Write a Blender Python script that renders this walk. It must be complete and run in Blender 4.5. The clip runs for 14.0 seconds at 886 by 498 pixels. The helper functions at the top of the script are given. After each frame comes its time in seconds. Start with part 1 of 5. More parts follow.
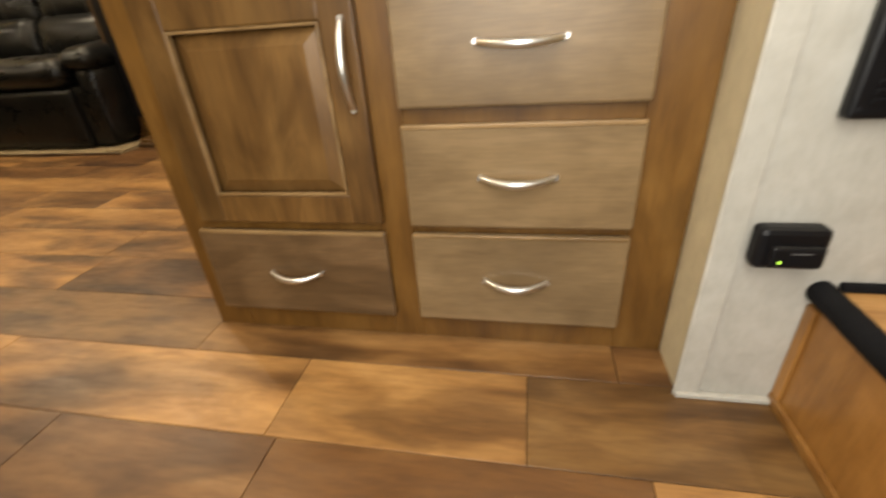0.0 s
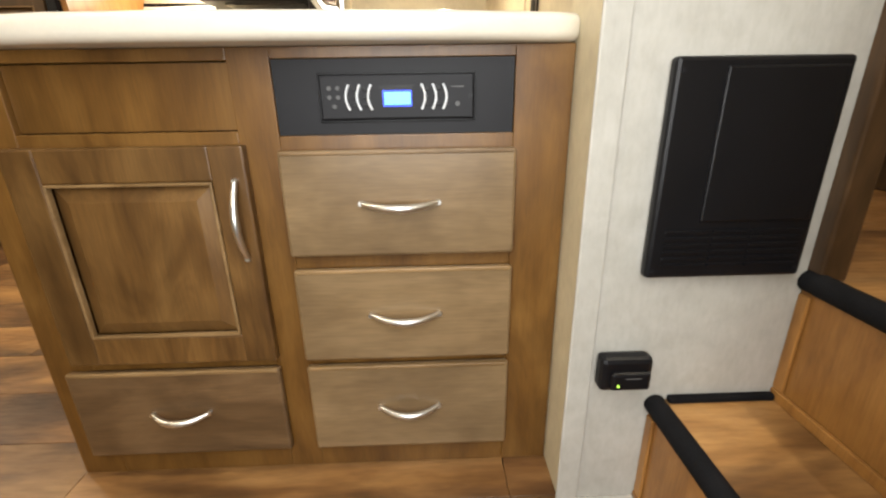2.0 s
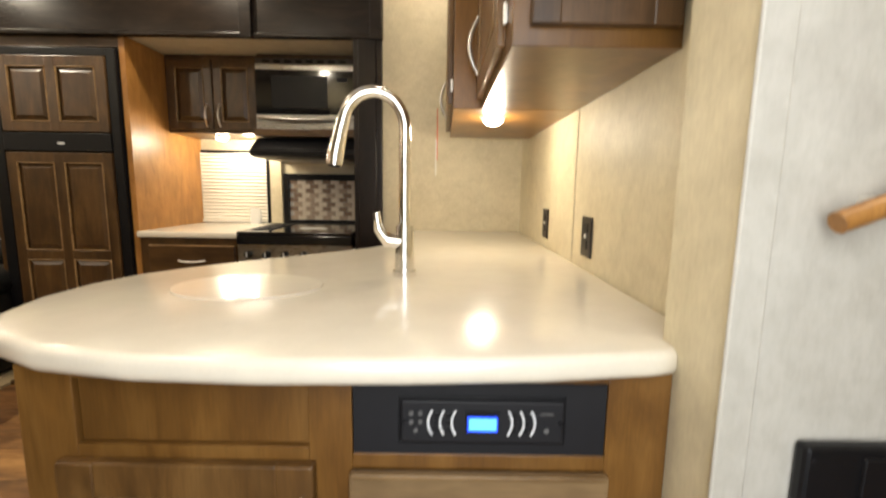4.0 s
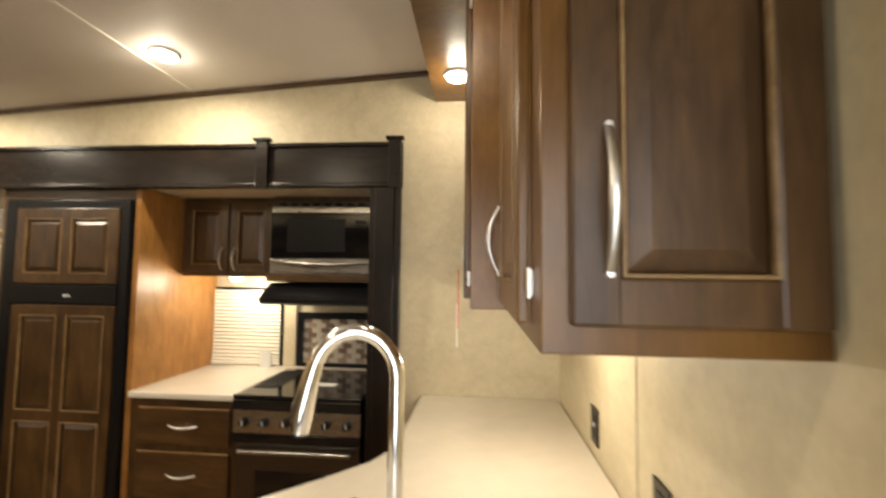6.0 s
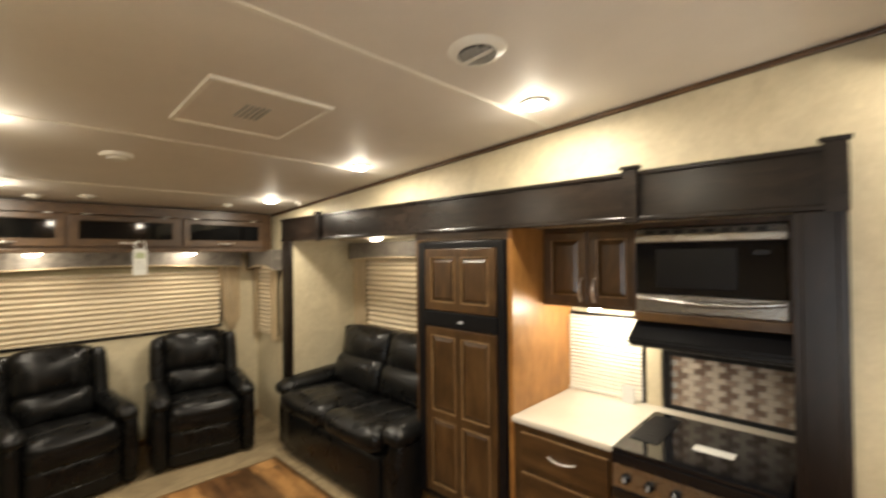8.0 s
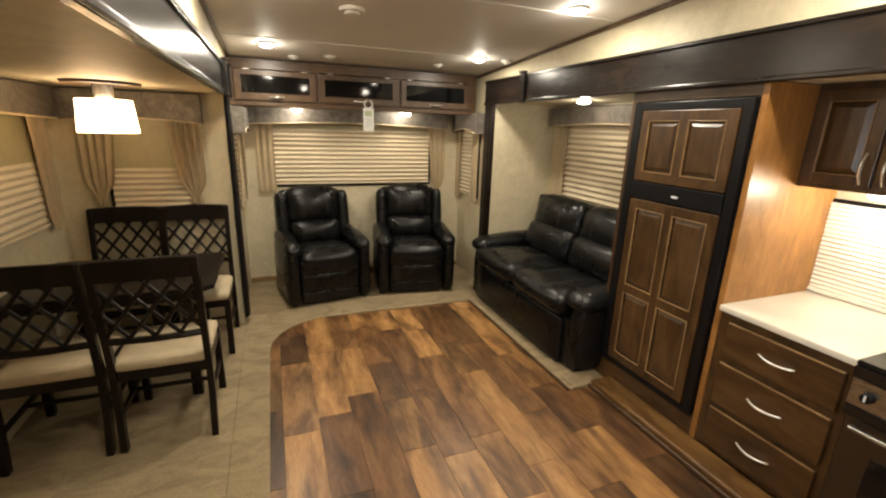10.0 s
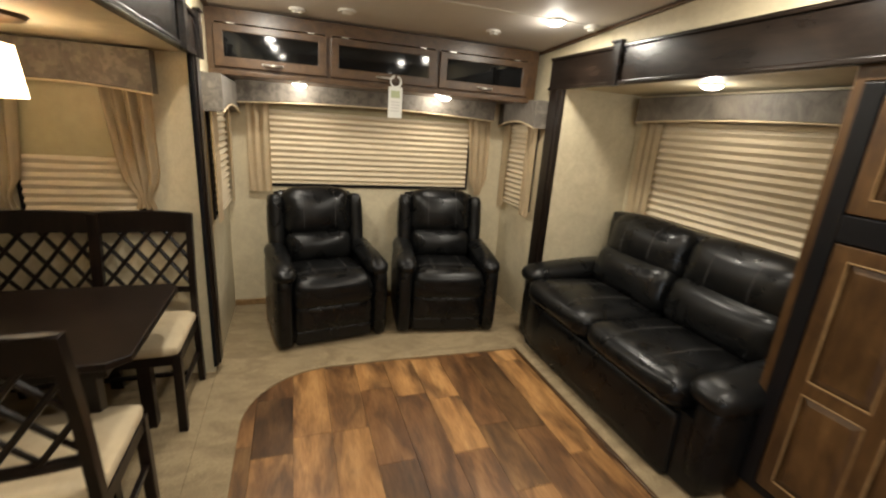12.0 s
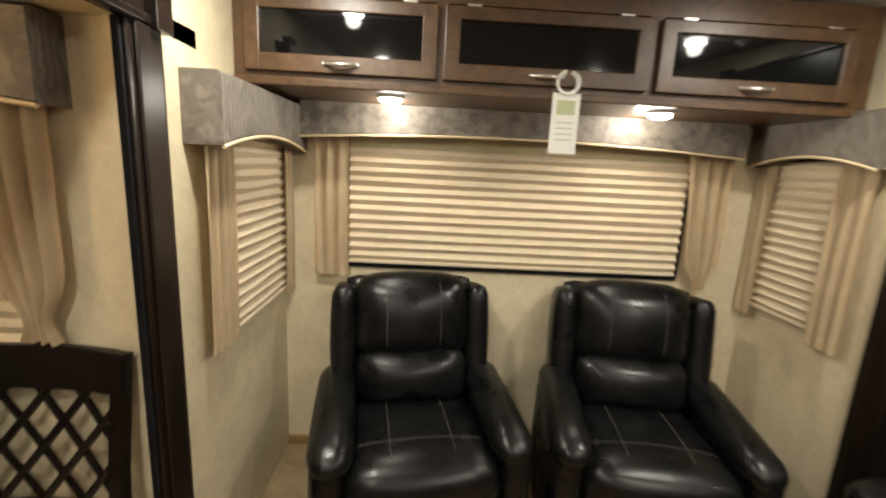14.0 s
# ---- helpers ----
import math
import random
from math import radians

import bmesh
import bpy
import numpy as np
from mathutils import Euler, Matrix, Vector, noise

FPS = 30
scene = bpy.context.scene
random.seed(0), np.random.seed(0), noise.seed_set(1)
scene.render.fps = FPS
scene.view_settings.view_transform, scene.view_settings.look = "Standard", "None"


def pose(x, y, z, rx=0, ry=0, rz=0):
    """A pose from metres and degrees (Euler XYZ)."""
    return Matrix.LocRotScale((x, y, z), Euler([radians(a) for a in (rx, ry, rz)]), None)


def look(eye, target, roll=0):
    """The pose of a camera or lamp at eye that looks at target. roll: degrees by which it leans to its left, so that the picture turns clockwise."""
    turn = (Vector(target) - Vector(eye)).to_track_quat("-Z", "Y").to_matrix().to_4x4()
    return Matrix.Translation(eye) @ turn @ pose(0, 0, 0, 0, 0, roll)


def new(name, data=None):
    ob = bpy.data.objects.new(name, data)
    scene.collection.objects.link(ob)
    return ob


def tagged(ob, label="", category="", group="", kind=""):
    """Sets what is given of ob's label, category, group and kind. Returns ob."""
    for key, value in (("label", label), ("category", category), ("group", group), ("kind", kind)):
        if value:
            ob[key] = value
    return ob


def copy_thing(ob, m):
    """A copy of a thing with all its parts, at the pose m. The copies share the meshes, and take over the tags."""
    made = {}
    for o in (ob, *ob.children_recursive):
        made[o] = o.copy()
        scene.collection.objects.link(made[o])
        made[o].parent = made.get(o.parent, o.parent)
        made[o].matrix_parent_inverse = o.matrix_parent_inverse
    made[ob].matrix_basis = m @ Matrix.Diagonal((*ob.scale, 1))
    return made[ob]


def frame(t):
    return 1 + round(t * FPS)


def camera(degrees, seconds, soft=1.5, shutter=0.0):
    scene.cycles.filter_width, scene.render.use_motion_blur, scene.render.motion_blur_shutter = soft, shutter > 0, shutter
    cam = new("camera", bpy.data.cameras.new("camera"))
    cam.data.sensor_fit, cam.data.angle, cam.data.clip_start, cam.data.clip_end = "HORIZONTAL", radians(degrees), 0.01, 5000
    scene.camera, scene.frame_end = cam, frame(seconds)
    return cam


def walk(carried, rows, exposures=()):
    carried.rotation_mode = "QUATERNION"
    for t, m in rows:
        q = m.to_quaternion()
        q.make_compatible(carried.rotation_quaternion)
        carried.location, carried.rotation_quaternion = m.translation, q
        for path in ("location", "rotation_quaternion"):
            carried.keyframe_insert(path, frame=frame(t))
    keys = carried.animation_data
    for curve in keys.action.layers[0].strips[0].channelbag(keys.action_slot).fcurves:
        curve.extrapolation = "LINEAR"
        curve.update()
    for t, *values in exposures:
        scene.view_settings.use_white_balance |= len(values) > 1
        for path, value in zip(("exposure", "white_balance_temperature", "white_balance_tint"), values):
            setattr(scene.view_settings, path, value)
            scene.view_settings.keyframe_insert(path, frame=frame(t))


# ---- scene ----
cam = camera(91.6, 14.0, soft=2.2, shutter=0.5)
PATH = [
    (0, (0.027, -0.083, 0.636), (-0.338, 1.638, -0.318), -4.2),
    (0.5, (0.069, -0.068, 0.695), (-0.026, 1.722, -0.193), -1.5),
    (1, (0.075, -0.092, 0.732), (0.129, 1.768, -0.001), -0.2),
    (1.5, (0.067, -0.104, 0.754), (0.16, 1.785, 0.102), -0.2),
    (2, (0.068, -0.097, 0.771), (0.119, 1.788, 0.104), -0.9),
    (2.5, (0.042, -0.065, 0.798), (0.022, 1.818, 0.125), -1.7),
    (3, (-0.089, -0.024, 0.842), (0.053, 1.916, 0.375), 1.4),
    (3.5, (-0.103, 0.022, 0.998), (-0.001, 1.980, 0.603), 0.9),
    (3.7, (-0.080, 0.026, 1.052), (-0.043, 1.993, 0.701), 0.2),
    (5.8, (0.007, 0.301, 1.457), (-0.075, 2.297, 1.547), 2.6),
    (6, (0.004, 0.364, 1.479), (-0.166, 2.353, 1.599), 0.7),
    (6.5, (-0.15, 0.412, 1.603), (-0.51, 2.366, 1.827), 0.7),
    (7, (-0.29, 0.44, 1.803), (-0.933, 2.326, 1.978), -0.2),
    (7.5, (-0.318, 0.406, 1.835), (-1.332, 2.124, 1.976), -0.4),
    (8, (-0.372, 0.452, 1.777), (-1.758, 1.894, 1.8), -0.6),
    (8.5, (-0.444, 0.422, 1.719), (-2.077, 1.565, 1.551), -0.0),
    (9, (-0.467, 0.358, 1.66), (-2.216, 1.26, 1.304), 0.7),
    (9.2, (-0.387, 0.361, 1.681), (-2.176, 1.143, 1.247), 0.0),
    (11.3, (-0.909, 0.499, 1.617), (-2.672, 1.223, 1.013), 3.6),
    (11.5, (-1.086, 0.5, 1.6), (-2.858, 1.222, 1.017), 3.8),
    (12, (-1.502, 0.595, 1.617), (-3.31, 1.242, 1.058), 4.2),
    (12.5, (-1.926, 0.664, 1.6), (-3.776, 1.23, 1.094), 4.5),
    (13, (-2.335, 0.776, 1.608), (-4.233, 1.182, 1.127), 4.1),
    (13.5, (-2.71, 0.873, 1.56), (-4.653, 1.073, 1.131), 3.1),
    (14, (-3.093, 0.831, 1.573), (-5.053, 0.892, 1.182), 3.0),
]
LIGHT = [(0, 0.15, 7200, 10), (1, 0.15, 6700, 10), (2.5, 0.1, 6600, 10), (3.5, -0.1, 6500, 10), (6, -0.3, 6600, 10), (6.5, -0.25, 6650, 10), (7.5, 0.1, 6400, 10), (8.5, 0.0, 6200, 10), (9.2, 0.05, 6200, 10), (11.3, 0.05, 5950, 10), (14, 0.25, 5800, 10)]
walk(cam, [(t, look(eye, target, roll)) for t, eye, target, roll in PATH], LIGHT)


# ---- light ----
from mathutils.bvhtree import BVHTree

world = bpy.data.worlds.new("world")
scene.world = world
world.use_nodes = True
world.node_tree.nodes["Background"].inputs[0].default_value = (0.75, 0.85, 1.0, 1)
world.node_tree.nodes["Background"].inputs[1].default_value = 0.35

SLOPE, CEIL = 0.066, 2.535


def ceil_z(x):
    return CEIL + SLOPE * x


WARM = (1.0, 0.88, 0.68)


def bulb(name, x, y, z, watts, radius=0.035, colour=WARM):
    lamp = bpy.data.lights.new(name, "POINT")
    lamp.energy, lamp.shadow_soft_size, lamp.color = watts, radius, colour
    new(name, lamp).location = (x, y, z)


def panel_light(name, m, w, h, watts, colour, spread=180):
    lamp = bpy.data.lights.new(name, "AREA")
    lamp.shape, lamp.size, lamp.size_y, lamp.energy, lamp.color = "RECTANGLE", w, h, watts, colour
    lamp.spread = radians(spread)
    new(name, lamp).matrix_world = m


def down_light(name, x, y, z, watts, size=0.09):
    lamp = bpy.data.lights.new(name, "AREA")
    lamp.shape, lamp.size, lamp.energy, lamp.color = "DISK", size, watts, WARM
    new(name, lamp).location = (x, y, z)


PUCKS = [(-1.39, 2.10), (-2.70, 2.10), (-4.06, 2.13), (-1.40, 0.40), (-2.84, 0.40), (-4.22, 0.43)]
for px, py in PUCKS:
    down_light("ceiling_light", px, py, ceil_z(px) - 0.034, 13.0)
    bulb("ceiling_glow", px, py, ceil_z(px) - 0.06, 2.4)
# lamp out of view, added to brighten the bedroom hall; it has no fixture
down_light("hall_light", 1.2, 0.45, ceil_z(1.2) - 0.022, 16.0)
bulb("soffit_bulb", -0.10, 2.20, 2.315, 6.5)
# unseen second soffit lamp, added to brighten the cupboard doors
bulb("soffit_bulb", -0.10, 1.05, 2.315, 6.5)
bulb("rear_bulb", -5.0, 0.65, 1.785, 4.5, 0.03)
bulb("rear_bulb", -5.0, 1.72, 1.785, 4.5, 0.03)
bulb("sofa_bulb", -3.45, 2.80, 1.885, 5.0)
bulb("counter_bulb", -1.52, 2.96, 1.412, 8.5, 0.03)
# extra bulb with no fixture of its own, added light over the counter
bulb("counter_bulb", -1.36, 3.0, 1.412, 6.0, 0.03)
bulb("sink_bulb", 0.13, 1.66, 1.345, 9.0, 0.03)
bulb("pendant_bulb", -3.50, -0.45, 1.70, 4.2, 0.05)
# daylight of the hall through the open entry door
panel_light("doorway_daylight", look((0.0, -0.35, 1.15), (0.0, 0.8, 0.6)), 0.75, 1.5, 25, (0.97, 0.975, 0.96))


# ---- materials ----
def material(name, rough=0.5, metal=0.0):
    m = bpy.data.materials.new(name)
    m.use_nodes = True
    b = m.node_tree.nodes["Principled BSDF"]
    b.inputs["Roughness"].default_value, b.inputs["Metallic"].default_value = rough, metal
    return m, m.node_tree, b


def noisy(t, scale, stretch=(1, 1, 1), detail=4.0, distort=0.0, coords="Object", rough=0.55):
    tc, mp, n = t.nodes.new("ShaderNodeTexCoord"), t.nodes.new("ShaderNodeMapping"), t.nodes.new("ShaderNodeTexNoise")
    mp.inputs["Scale"].default_value = stretch
    n.inputs["Scale"].default_value, n.inputs["Detail"].default_value = scale, detail
    n.inputs["Distortion"].default_value, n.inputs["Roughness"].default_value = distort, rough
    t.links.new(tc.outputs[coords], mp.inputs[0])
    t.links.new(mp.outputs[0], n.inputs["Vector"])
    return n.outputs["Fac"], mp


def ramp(t, fac, stops):
    r = t.nodes.new("ShaderNodeValToRGB")
    while len(r.color_ramp.elements) < len(stops):
        r.color_ramp.elements.new(0.5)
    for e, (p, c) in zip(r.color_ramp.elements, stops):
        e.position, e.color = p, (*c, 1)
    t.links.new(fac, r.inputs[0])
    return r.outputs[0]


def mixed(t, a, b, fac, mode="MIX"):
    n = t.nodes.new("ShaderNodeMix")
    n.data_type, n.blend_type = "RGBA", mode
    for sock, v in ((n.inputs[0], fac), (n.inputs[6], a), (n.inputs[7], b)):
        if isinstance(v, (int, float)):
            sock.default_value = v
        elif isinstance(v, tuple):
            sock.default_value = (*v, 1)
        else:
            t.links.new(v, sock)
    return n.outputs[2]


def bump(t, b, fac, strength, dist):
    n = t.nodes.new("ShaderNodeBump")
    n.inputs["Strength"].default_value, n.inputs["Distance"].default_value = strength, dist
    t.links.new(fac, n.inputs["Height"])
    t.links.new(n.outputs[0], b.inputs["Normal"])


def plain(name, colour, rough=0.5, metal=0.0, vary=0.12, grain=60.0, relief=0.1, coat=0.0, spec=0.5):
    m, t, b = material(name, rough, metal)
    b.inputs["Specular IOR Level"].default_value = spec
    f, _ = noisy(t, grain)
    g, _ = noisy(t, grain / 14, detail=2)
    low, high = tuple(c * (1 - vary) for c in colour), tuple(min(1, c * (1 + vary)) for c in colour)
    c1 = ramp(t, f, [(0.3, low), (0.7, high)])
    c2 = ramp(t, g, [(0.35, low), (0.65, high)])
    t.links.new(mixed(t, c1, c2, 0.5), b.inputs["Base Color"])
    b.inputs["Coat Weight"].default_value = coat
    if relief:
        bump(t, b, f, relief, 0.002)
    return m


def wood(name, dark, mid, light, axis="z", rough=0.38, scale=1.0, coat=0.15, bands=True, spec=0.4):
    """Stained wood with the grain along one axis; boards vary by object."""
    m, t, b = material(name, rough)
    st = {"x": (0.9, 14, 14), "y": (14, 0.9, 14), "z": (14, 14, 0.9)}[axis]
    f, mp = noisy(t, 3.0 * scale, st, 6, 0.6)
    g, mp2 = noisy(t, 3.2 * scale, tuple(s ** 0.42 for s in st), 4, 1.2, rough=0.62)
    fine, mp3 = noisy(t, 22 * scale, st, 3)
    info = t.nodes.new("ShaderNodeObjectInfo")
    off = t.nodes.new("ShaderNodeVectorMath")
    off.operation = "SCALE"
    off.inputs[0].default_value = (37.0, 53.0, 71.0)
    t.links.new(info.outputs["Random"], off.inputs["Scale"])
    for q in (mp, mp2, mp3):
        t.links.new(off.outputs[0], q.inputs["Location"])
    c = ramp(t, f, [(0.25, dark), (0.5, mid), (0.75, light)])
    d = ramp(t, g, [(0.34, dark), (0.5, mid), (0.66, light)])
    c = mixed(t, c, d, 0.62)
    e = ramp(t, fine, [(0.35, (0.72, 0.72, 0.72)), (0.6, (1.05, 1.05, 1.05))])
    c = mixed(t, c, e, 0.45, "MULTIPLY")
    blot, mp4 = noisy(t, 5.5 * scale, (1, 1, 1), 3, 0.4)
    t.links.new(off.outputs[0], mp4.inputs["Location"])
    c = mixed(t, c, ramp(t, blot, [(0.3, (0.72, 0.70, 0.68)), (0.62, (1.1, 1.1, 1.1))]), 0.75, "MULTIPLY")
    if bands:
        v = t.nodes.new("ShaderNodeMapRange")
        v.inputs["To Min"].default_value, v.inputs["To Max"].default_value = 0.82, 1.14
        t.links.new(info.outputs["Random"], v.inputs["Value"])
        c = mixed(t, c, v.outputs[0], 1.0, "MULTIPLY")
    t.links.new(c, b.inputs["Base Color"])
    b.inputs["Coat Weight"].default_value, b.inputs["Coat Roughness"].default_value = coat * 0.6, 0.3
    b.inputs["Specular IOR Level"].default_value = spec
    bump(t, b, fine, 0.12, 0.001)
    return m


M_CAB = wood("stained_maple", (0.045, 0.020, 0.006), (0.118, 0.057, 0.0155), (0.185, 0.098, 0.030))
M_CABX = wood("stained_maple_rail", (0.045, 0.020, 0.006), (0.118, 0.057, 0.0155), (0.185, 0.098, 0.030), axis="x")
# island frames' own honey tone; on the wall cupboards it adds lamplight as colour
M_AMBER = wood("honey_and_lamplit_maple", (0.102, 0.043, 0.0085), (0.165, 0.076, 0.0160), (0.220, 0.109, 0.027), rough=0.34, coat=0.3)
# same maple, darkened: the shade on the kitchen fronts is in the colour
M_FRIDGE = wood("shaded_kitchen_maple", (0.028, 0.013, 0.005), (0.070, 0.035, 0.0115), (0.112, 0.060, 0.021), rough=0.33, coat=0.4)
M_FRIDGEX = wood("shaded_kitchen_rail_maple", (0.028, 0.013, 0.005), (0.070, 0.035, 0.0115), (0.112, 0.060, 0.021), axis="x", rough=0.33, coat=0.4)
# island drawers: left front darker, the others greyer with daylight sheen as colour
M_DRAWERD = wood("darker_maple_front", (0.070, 0.040, 0.018), (0.115, 0.067, 0.031), (0.165, 0.100, 0.048), axis="x", rough=0.34)
M_DRAWER = wood("sheen_maple_front", (0.155, 0.100, 0.049), (0.192, 0.126, 0.062), (0.232, 0.156, 0.080), axis="x", rough=0.32)
M_EDGE = wood("glazed_edge", (0.16, 0.09, 0.033), (0.27, 0.165, 0.07), (0.35, 0.23, 0.11), axis="x")
M_HONEY = wood("honey_panel", (0.20, 0.085, 0.020), (0.30, 0.138, 0.034), (0.39, 0.19, 0.052))
# maple copy with shade in its colour; also used for plainly dark wood
M_DARKCAB = wood("shaded_and_dark_maple", (0.035, 0.018, 0.008), (0.075, 0.040, 0.017), (0.12, 0.066, 0.029))
M_ESPRESSO = wood("espresso_wood", (0.006, 0.004, 0.003), (0.011, 0.007, 0.005), (0.02, 0.013, 0.009), axis="x", rough=0.27, spec=0.3)
M_ESPRESSOZ = wood("espresso_post", (0.006, 0.004, 0.003), (0.011, 0.007, 0.005), (0.019, 0.012, 0.008), rough=0.33, spec=0.25)
M_CHAIR = wood("espresso_chair", (0.004, 0.003, 0.003), (0.008, 0.005, 0.004), (0.014, 0.009, 0.007), rough=0.28, coat=0.05, spec=0.22)


def floor_wood(name="vinyl_plank", shade=1.0):
    m, t, b = material(name, 0.36)
    info = t.nodes.new("ShaderNodeObjectInfo")
    off = t.nodes.new("ShaderNodeVectorMath")
    off.operation = "SCALE"
    off.inputs[0].default_value = (31.0, 47.0, 13.0)
    t.links.new(info.outputs["Random"], off.inputs["Scale"])
    f, a1 = noisy(t, 5.0, (0.7, 2.6, 1), 5, 0.5)
    g, a2 = noisy(t, 34, (0.5, 3.0, 1), 4, 0.4)
    k, a3 = noisy(t, 2.6, (0.8, 2.6, 1), 3, 0.5)
    for q in (a1, a2, a3):
        t.links.new(off.outputs[0], q.inputs["Location"])
    c = ramp(t, f, [(0.25, (0.125, 0.058, 0.018)), (0.45, (0.225, 0.113, 0.037)), (0.6, (0.285, 0.152, 0.053)), (0.8, (0.35, 0.20, 0.078))])
    d = ramp(t, k, [(0.32, (0.17, 0.15, 0.16)), (0.45, (0.55, 0.52, 0.52)), (0.56, (1.0, 1.0, 1.0)), (0.8, (1.12, 1.12, 1.1))])
    c = mixed(t, c, d, 0.9, "MULTIPLY")
    e = ramp(t, g, [(0.32, (0.78, 0.76, 0.74)), (0.6, (1.05, 1.05, 1.05))])
    c = mixed(t, c, e, 0.8, "MULTIPLY")
    v = ramp(t, info.outputs["Random"], [(0.0, (0.45, 0.40, 0.40)), (0.22, (0.72, 0.68, 0.68)), (0.5, (1.0, 1.0, 1.0)), (1.0, (1.38, 1.38, 1.36))])
    c = mixed(t, c, v, 1.0, "MULTIPLY")
    c = mixed(t, c, (shade, shade, shade), 1.0, "MULTIPLY")
    t.links.new(c, b.inputs["Base Color"])
    r = ramp(t, g, [(0.3, (0.48, 0.48, 0.48)), (0.7, (0.30, 0.30, 0.30))])
    t.links.new(r, b.inputs["Roughness"])
    bump(t, b, g, 0.12, 0.001)
    return m


def wallpaper(name, base, tint):
    m, t, b = material(name, 0.55)
    f, _ = noisy(t, 7, detail=5, distort=1.0)
    g, _ = noisy(t, 120, (1, 1, 0.35), 3)
    h, _ = noisy(t, 24, detail=4, distort=0.5)
    c = ramp(t, f, [(0.3, tint), (0.65, base)])
    d = ramp(t, h, [(0.3, (0.91, 0.90, 0.89)), (0.65, (1.02, 1.02, 1.02))])
    c = mixed(t, c, d, 0.9, "MULTIPLY")
    e = ramp(t, g, [(0.3, (0.92, 0.91, 0.9)), (0.6, (1.02, 1.02, 1.02))])
    c = mixed(t, c, e, 0.8, "MULTIPLY")
    t.links.new(c, b.inputs["Base Color"])
    bump(t, b, g, 0.08, 0.001)
    return m


def leather():
    m, t, b = material("black_leather", 0.36)
    f, _ = noisy(t, 180, detail=3)
    g, _ = noisy(t, 7, detail=3, distort=0.8)
    t.links.new(ramp(t, g, [(0.3, (0.003, 0.003, 0.003)), (0.7, (0.007, 0.007, 0.007))]), b.inputs["Base Color"])
    t.links.new(ramp(t, g, [(0.3, (0.24, 0.24, 0.24)), (0.7, (0.36, 0.36, 0.36))]), b.inputs["Roughness"])
    s = t.nodes.new("ShaderNodeMath")
    s.operation = "MULTIPLY_ADD"
    s.inputs[1].default_value = 0.06
    t.links.new(f, s.inputs[0])
    t.links.new(g, s.inputs[2])
    b.inputs["Specular IOR Level"].default_value = 0.29
    bump(t, b, s.outputs[0], 0.16, 0.010)
    return m


def carpet_mat():
    m, t, b = material("beige_carpet", 0.95)
    f, _ = noisy(t, 260, detail=2)
    g, _ = noisy(t, 9, (1, 0.5, 1), 4, 1.0)
    c = ramp(t, f, [(0.3, (0.22, 0.16, 0.085)), (0.7, (0.40, 0.31, 0.18))])
    d = ramp(t, g, [(0.35, (0.72, 0.70, 0.68)), (0.6, (1.05, 1.05, 1.05))])
    t.links.new(mixed(t, c, d, 0.9, "MULTIPLY"), b.inputs["Base Color"])
    bump(t, b, f, 0.8, 0.006)
    return m


def glowing(name, colour, strength):
    m, t, b = material(name, 0.4)
    b.inputs["Base Color"].default_value = (*colour, 1)
    b.inputs["Emission Color"].default_value = (*colour, 1)
    b.inputs["Emission Strength"].default_value = strength
    return m


def brushed(name, colour, rough, axis):
    m, t, b = material(name, rough, 1.0)
    f, _ = noisy(t, 90, axis, 3)
    t.links.new(ramp(t, f, [(0.3, tuple(c * 0.85 for c in colour)), (0.7, colour)]), b.inputs["Base Color"])
    t.links.new(ramp(t, f, [(0.3, (rough * 0.8,) * 3), (0.7, (rough * 1.3,) * 3)]), b.inputs["Roughness"])
    return m


M_FLOOR = floor_wood("vinyl_plank", 1.2)
M_FLOORD = floor_wood("dark_vinyl_plank", 0.62)
M_WALL = wallpaper("beige_wallpaper", (0.60, 0.53, 0.365), (0.52, 0.455, 0.31))
# for the furnace wall's front: cool daylight put into a paler, greyer colour
M_PALE = wallpaper("daylit_pale_wallpaper", (0.46, 0.445, 0.40), (0.41, 0.395, 0.35))
M_CEIL = plain("ceiling_vinyl", (0.72, 0.675, 0.62), 0.6, vary=0.03, grain=90, relief=0.04)
M_BATTEN = plain("ceiling_batten", (0.80, 0.77, 0.70), 0.5, vary=0.03)
M_WHITE = plain("white_plastic", (0.78, 0.76, 0.70), 0.4, vary=0.03, relief=0)
M_COUNTER = plain("cream_solid_surface", (0.68, 0.63, 0.53), 0.22, vary=0.04, grain=220, relief=0, coat=0.3)
M_LEATHER = leather()
M_STITCH = plain("grey_stitching", (0.05, 0.046, 0.042), 0.7, vary=0.1, relief=0)
M_CARPET = carpet_mat()
M_BLACK = plain("black_plastic", (0.005, 0.005, 0.006), 0.36, vary=0.15, grain=200, relief=0.1, spec=0.25)
M_CHARCOAL = plain("charcoal_panel", (0.011, 0.011, 0.013), 0.5, vary=0.1, grain=300, relief=0.1, spec=0.25)
M_RUBBER = plain("black_carpet_nosing", (0.007, 0.007, 0.008), 0.85, vary=0.3, grain=300, relief=0.4, spec=0.12)
M_GLOSS = plain("black_glass", (0.006, 0.006, 0.007), 0.08, vary=0.05, relief=0)
M_PANE = plain("dark_cabinet_glass", (0.004, 0.004, 0.004), 0.05, vary=0.05, relief=0, spec=0.28)
M_STEEL = brushed("stainless_steel", (0.42, 0.41, 0.39), 0.28, (0.3, 6, 6))
M_STEELD = brushed("dark_stainless", (0.12, 0.115, 0.11), 0.30, (6, 0.3, 6))
M_NICKEL = plain("satin_nickel", (0.74, 0.72, 0.68), 0.34, 1.0, vary=0.02, relief=0)
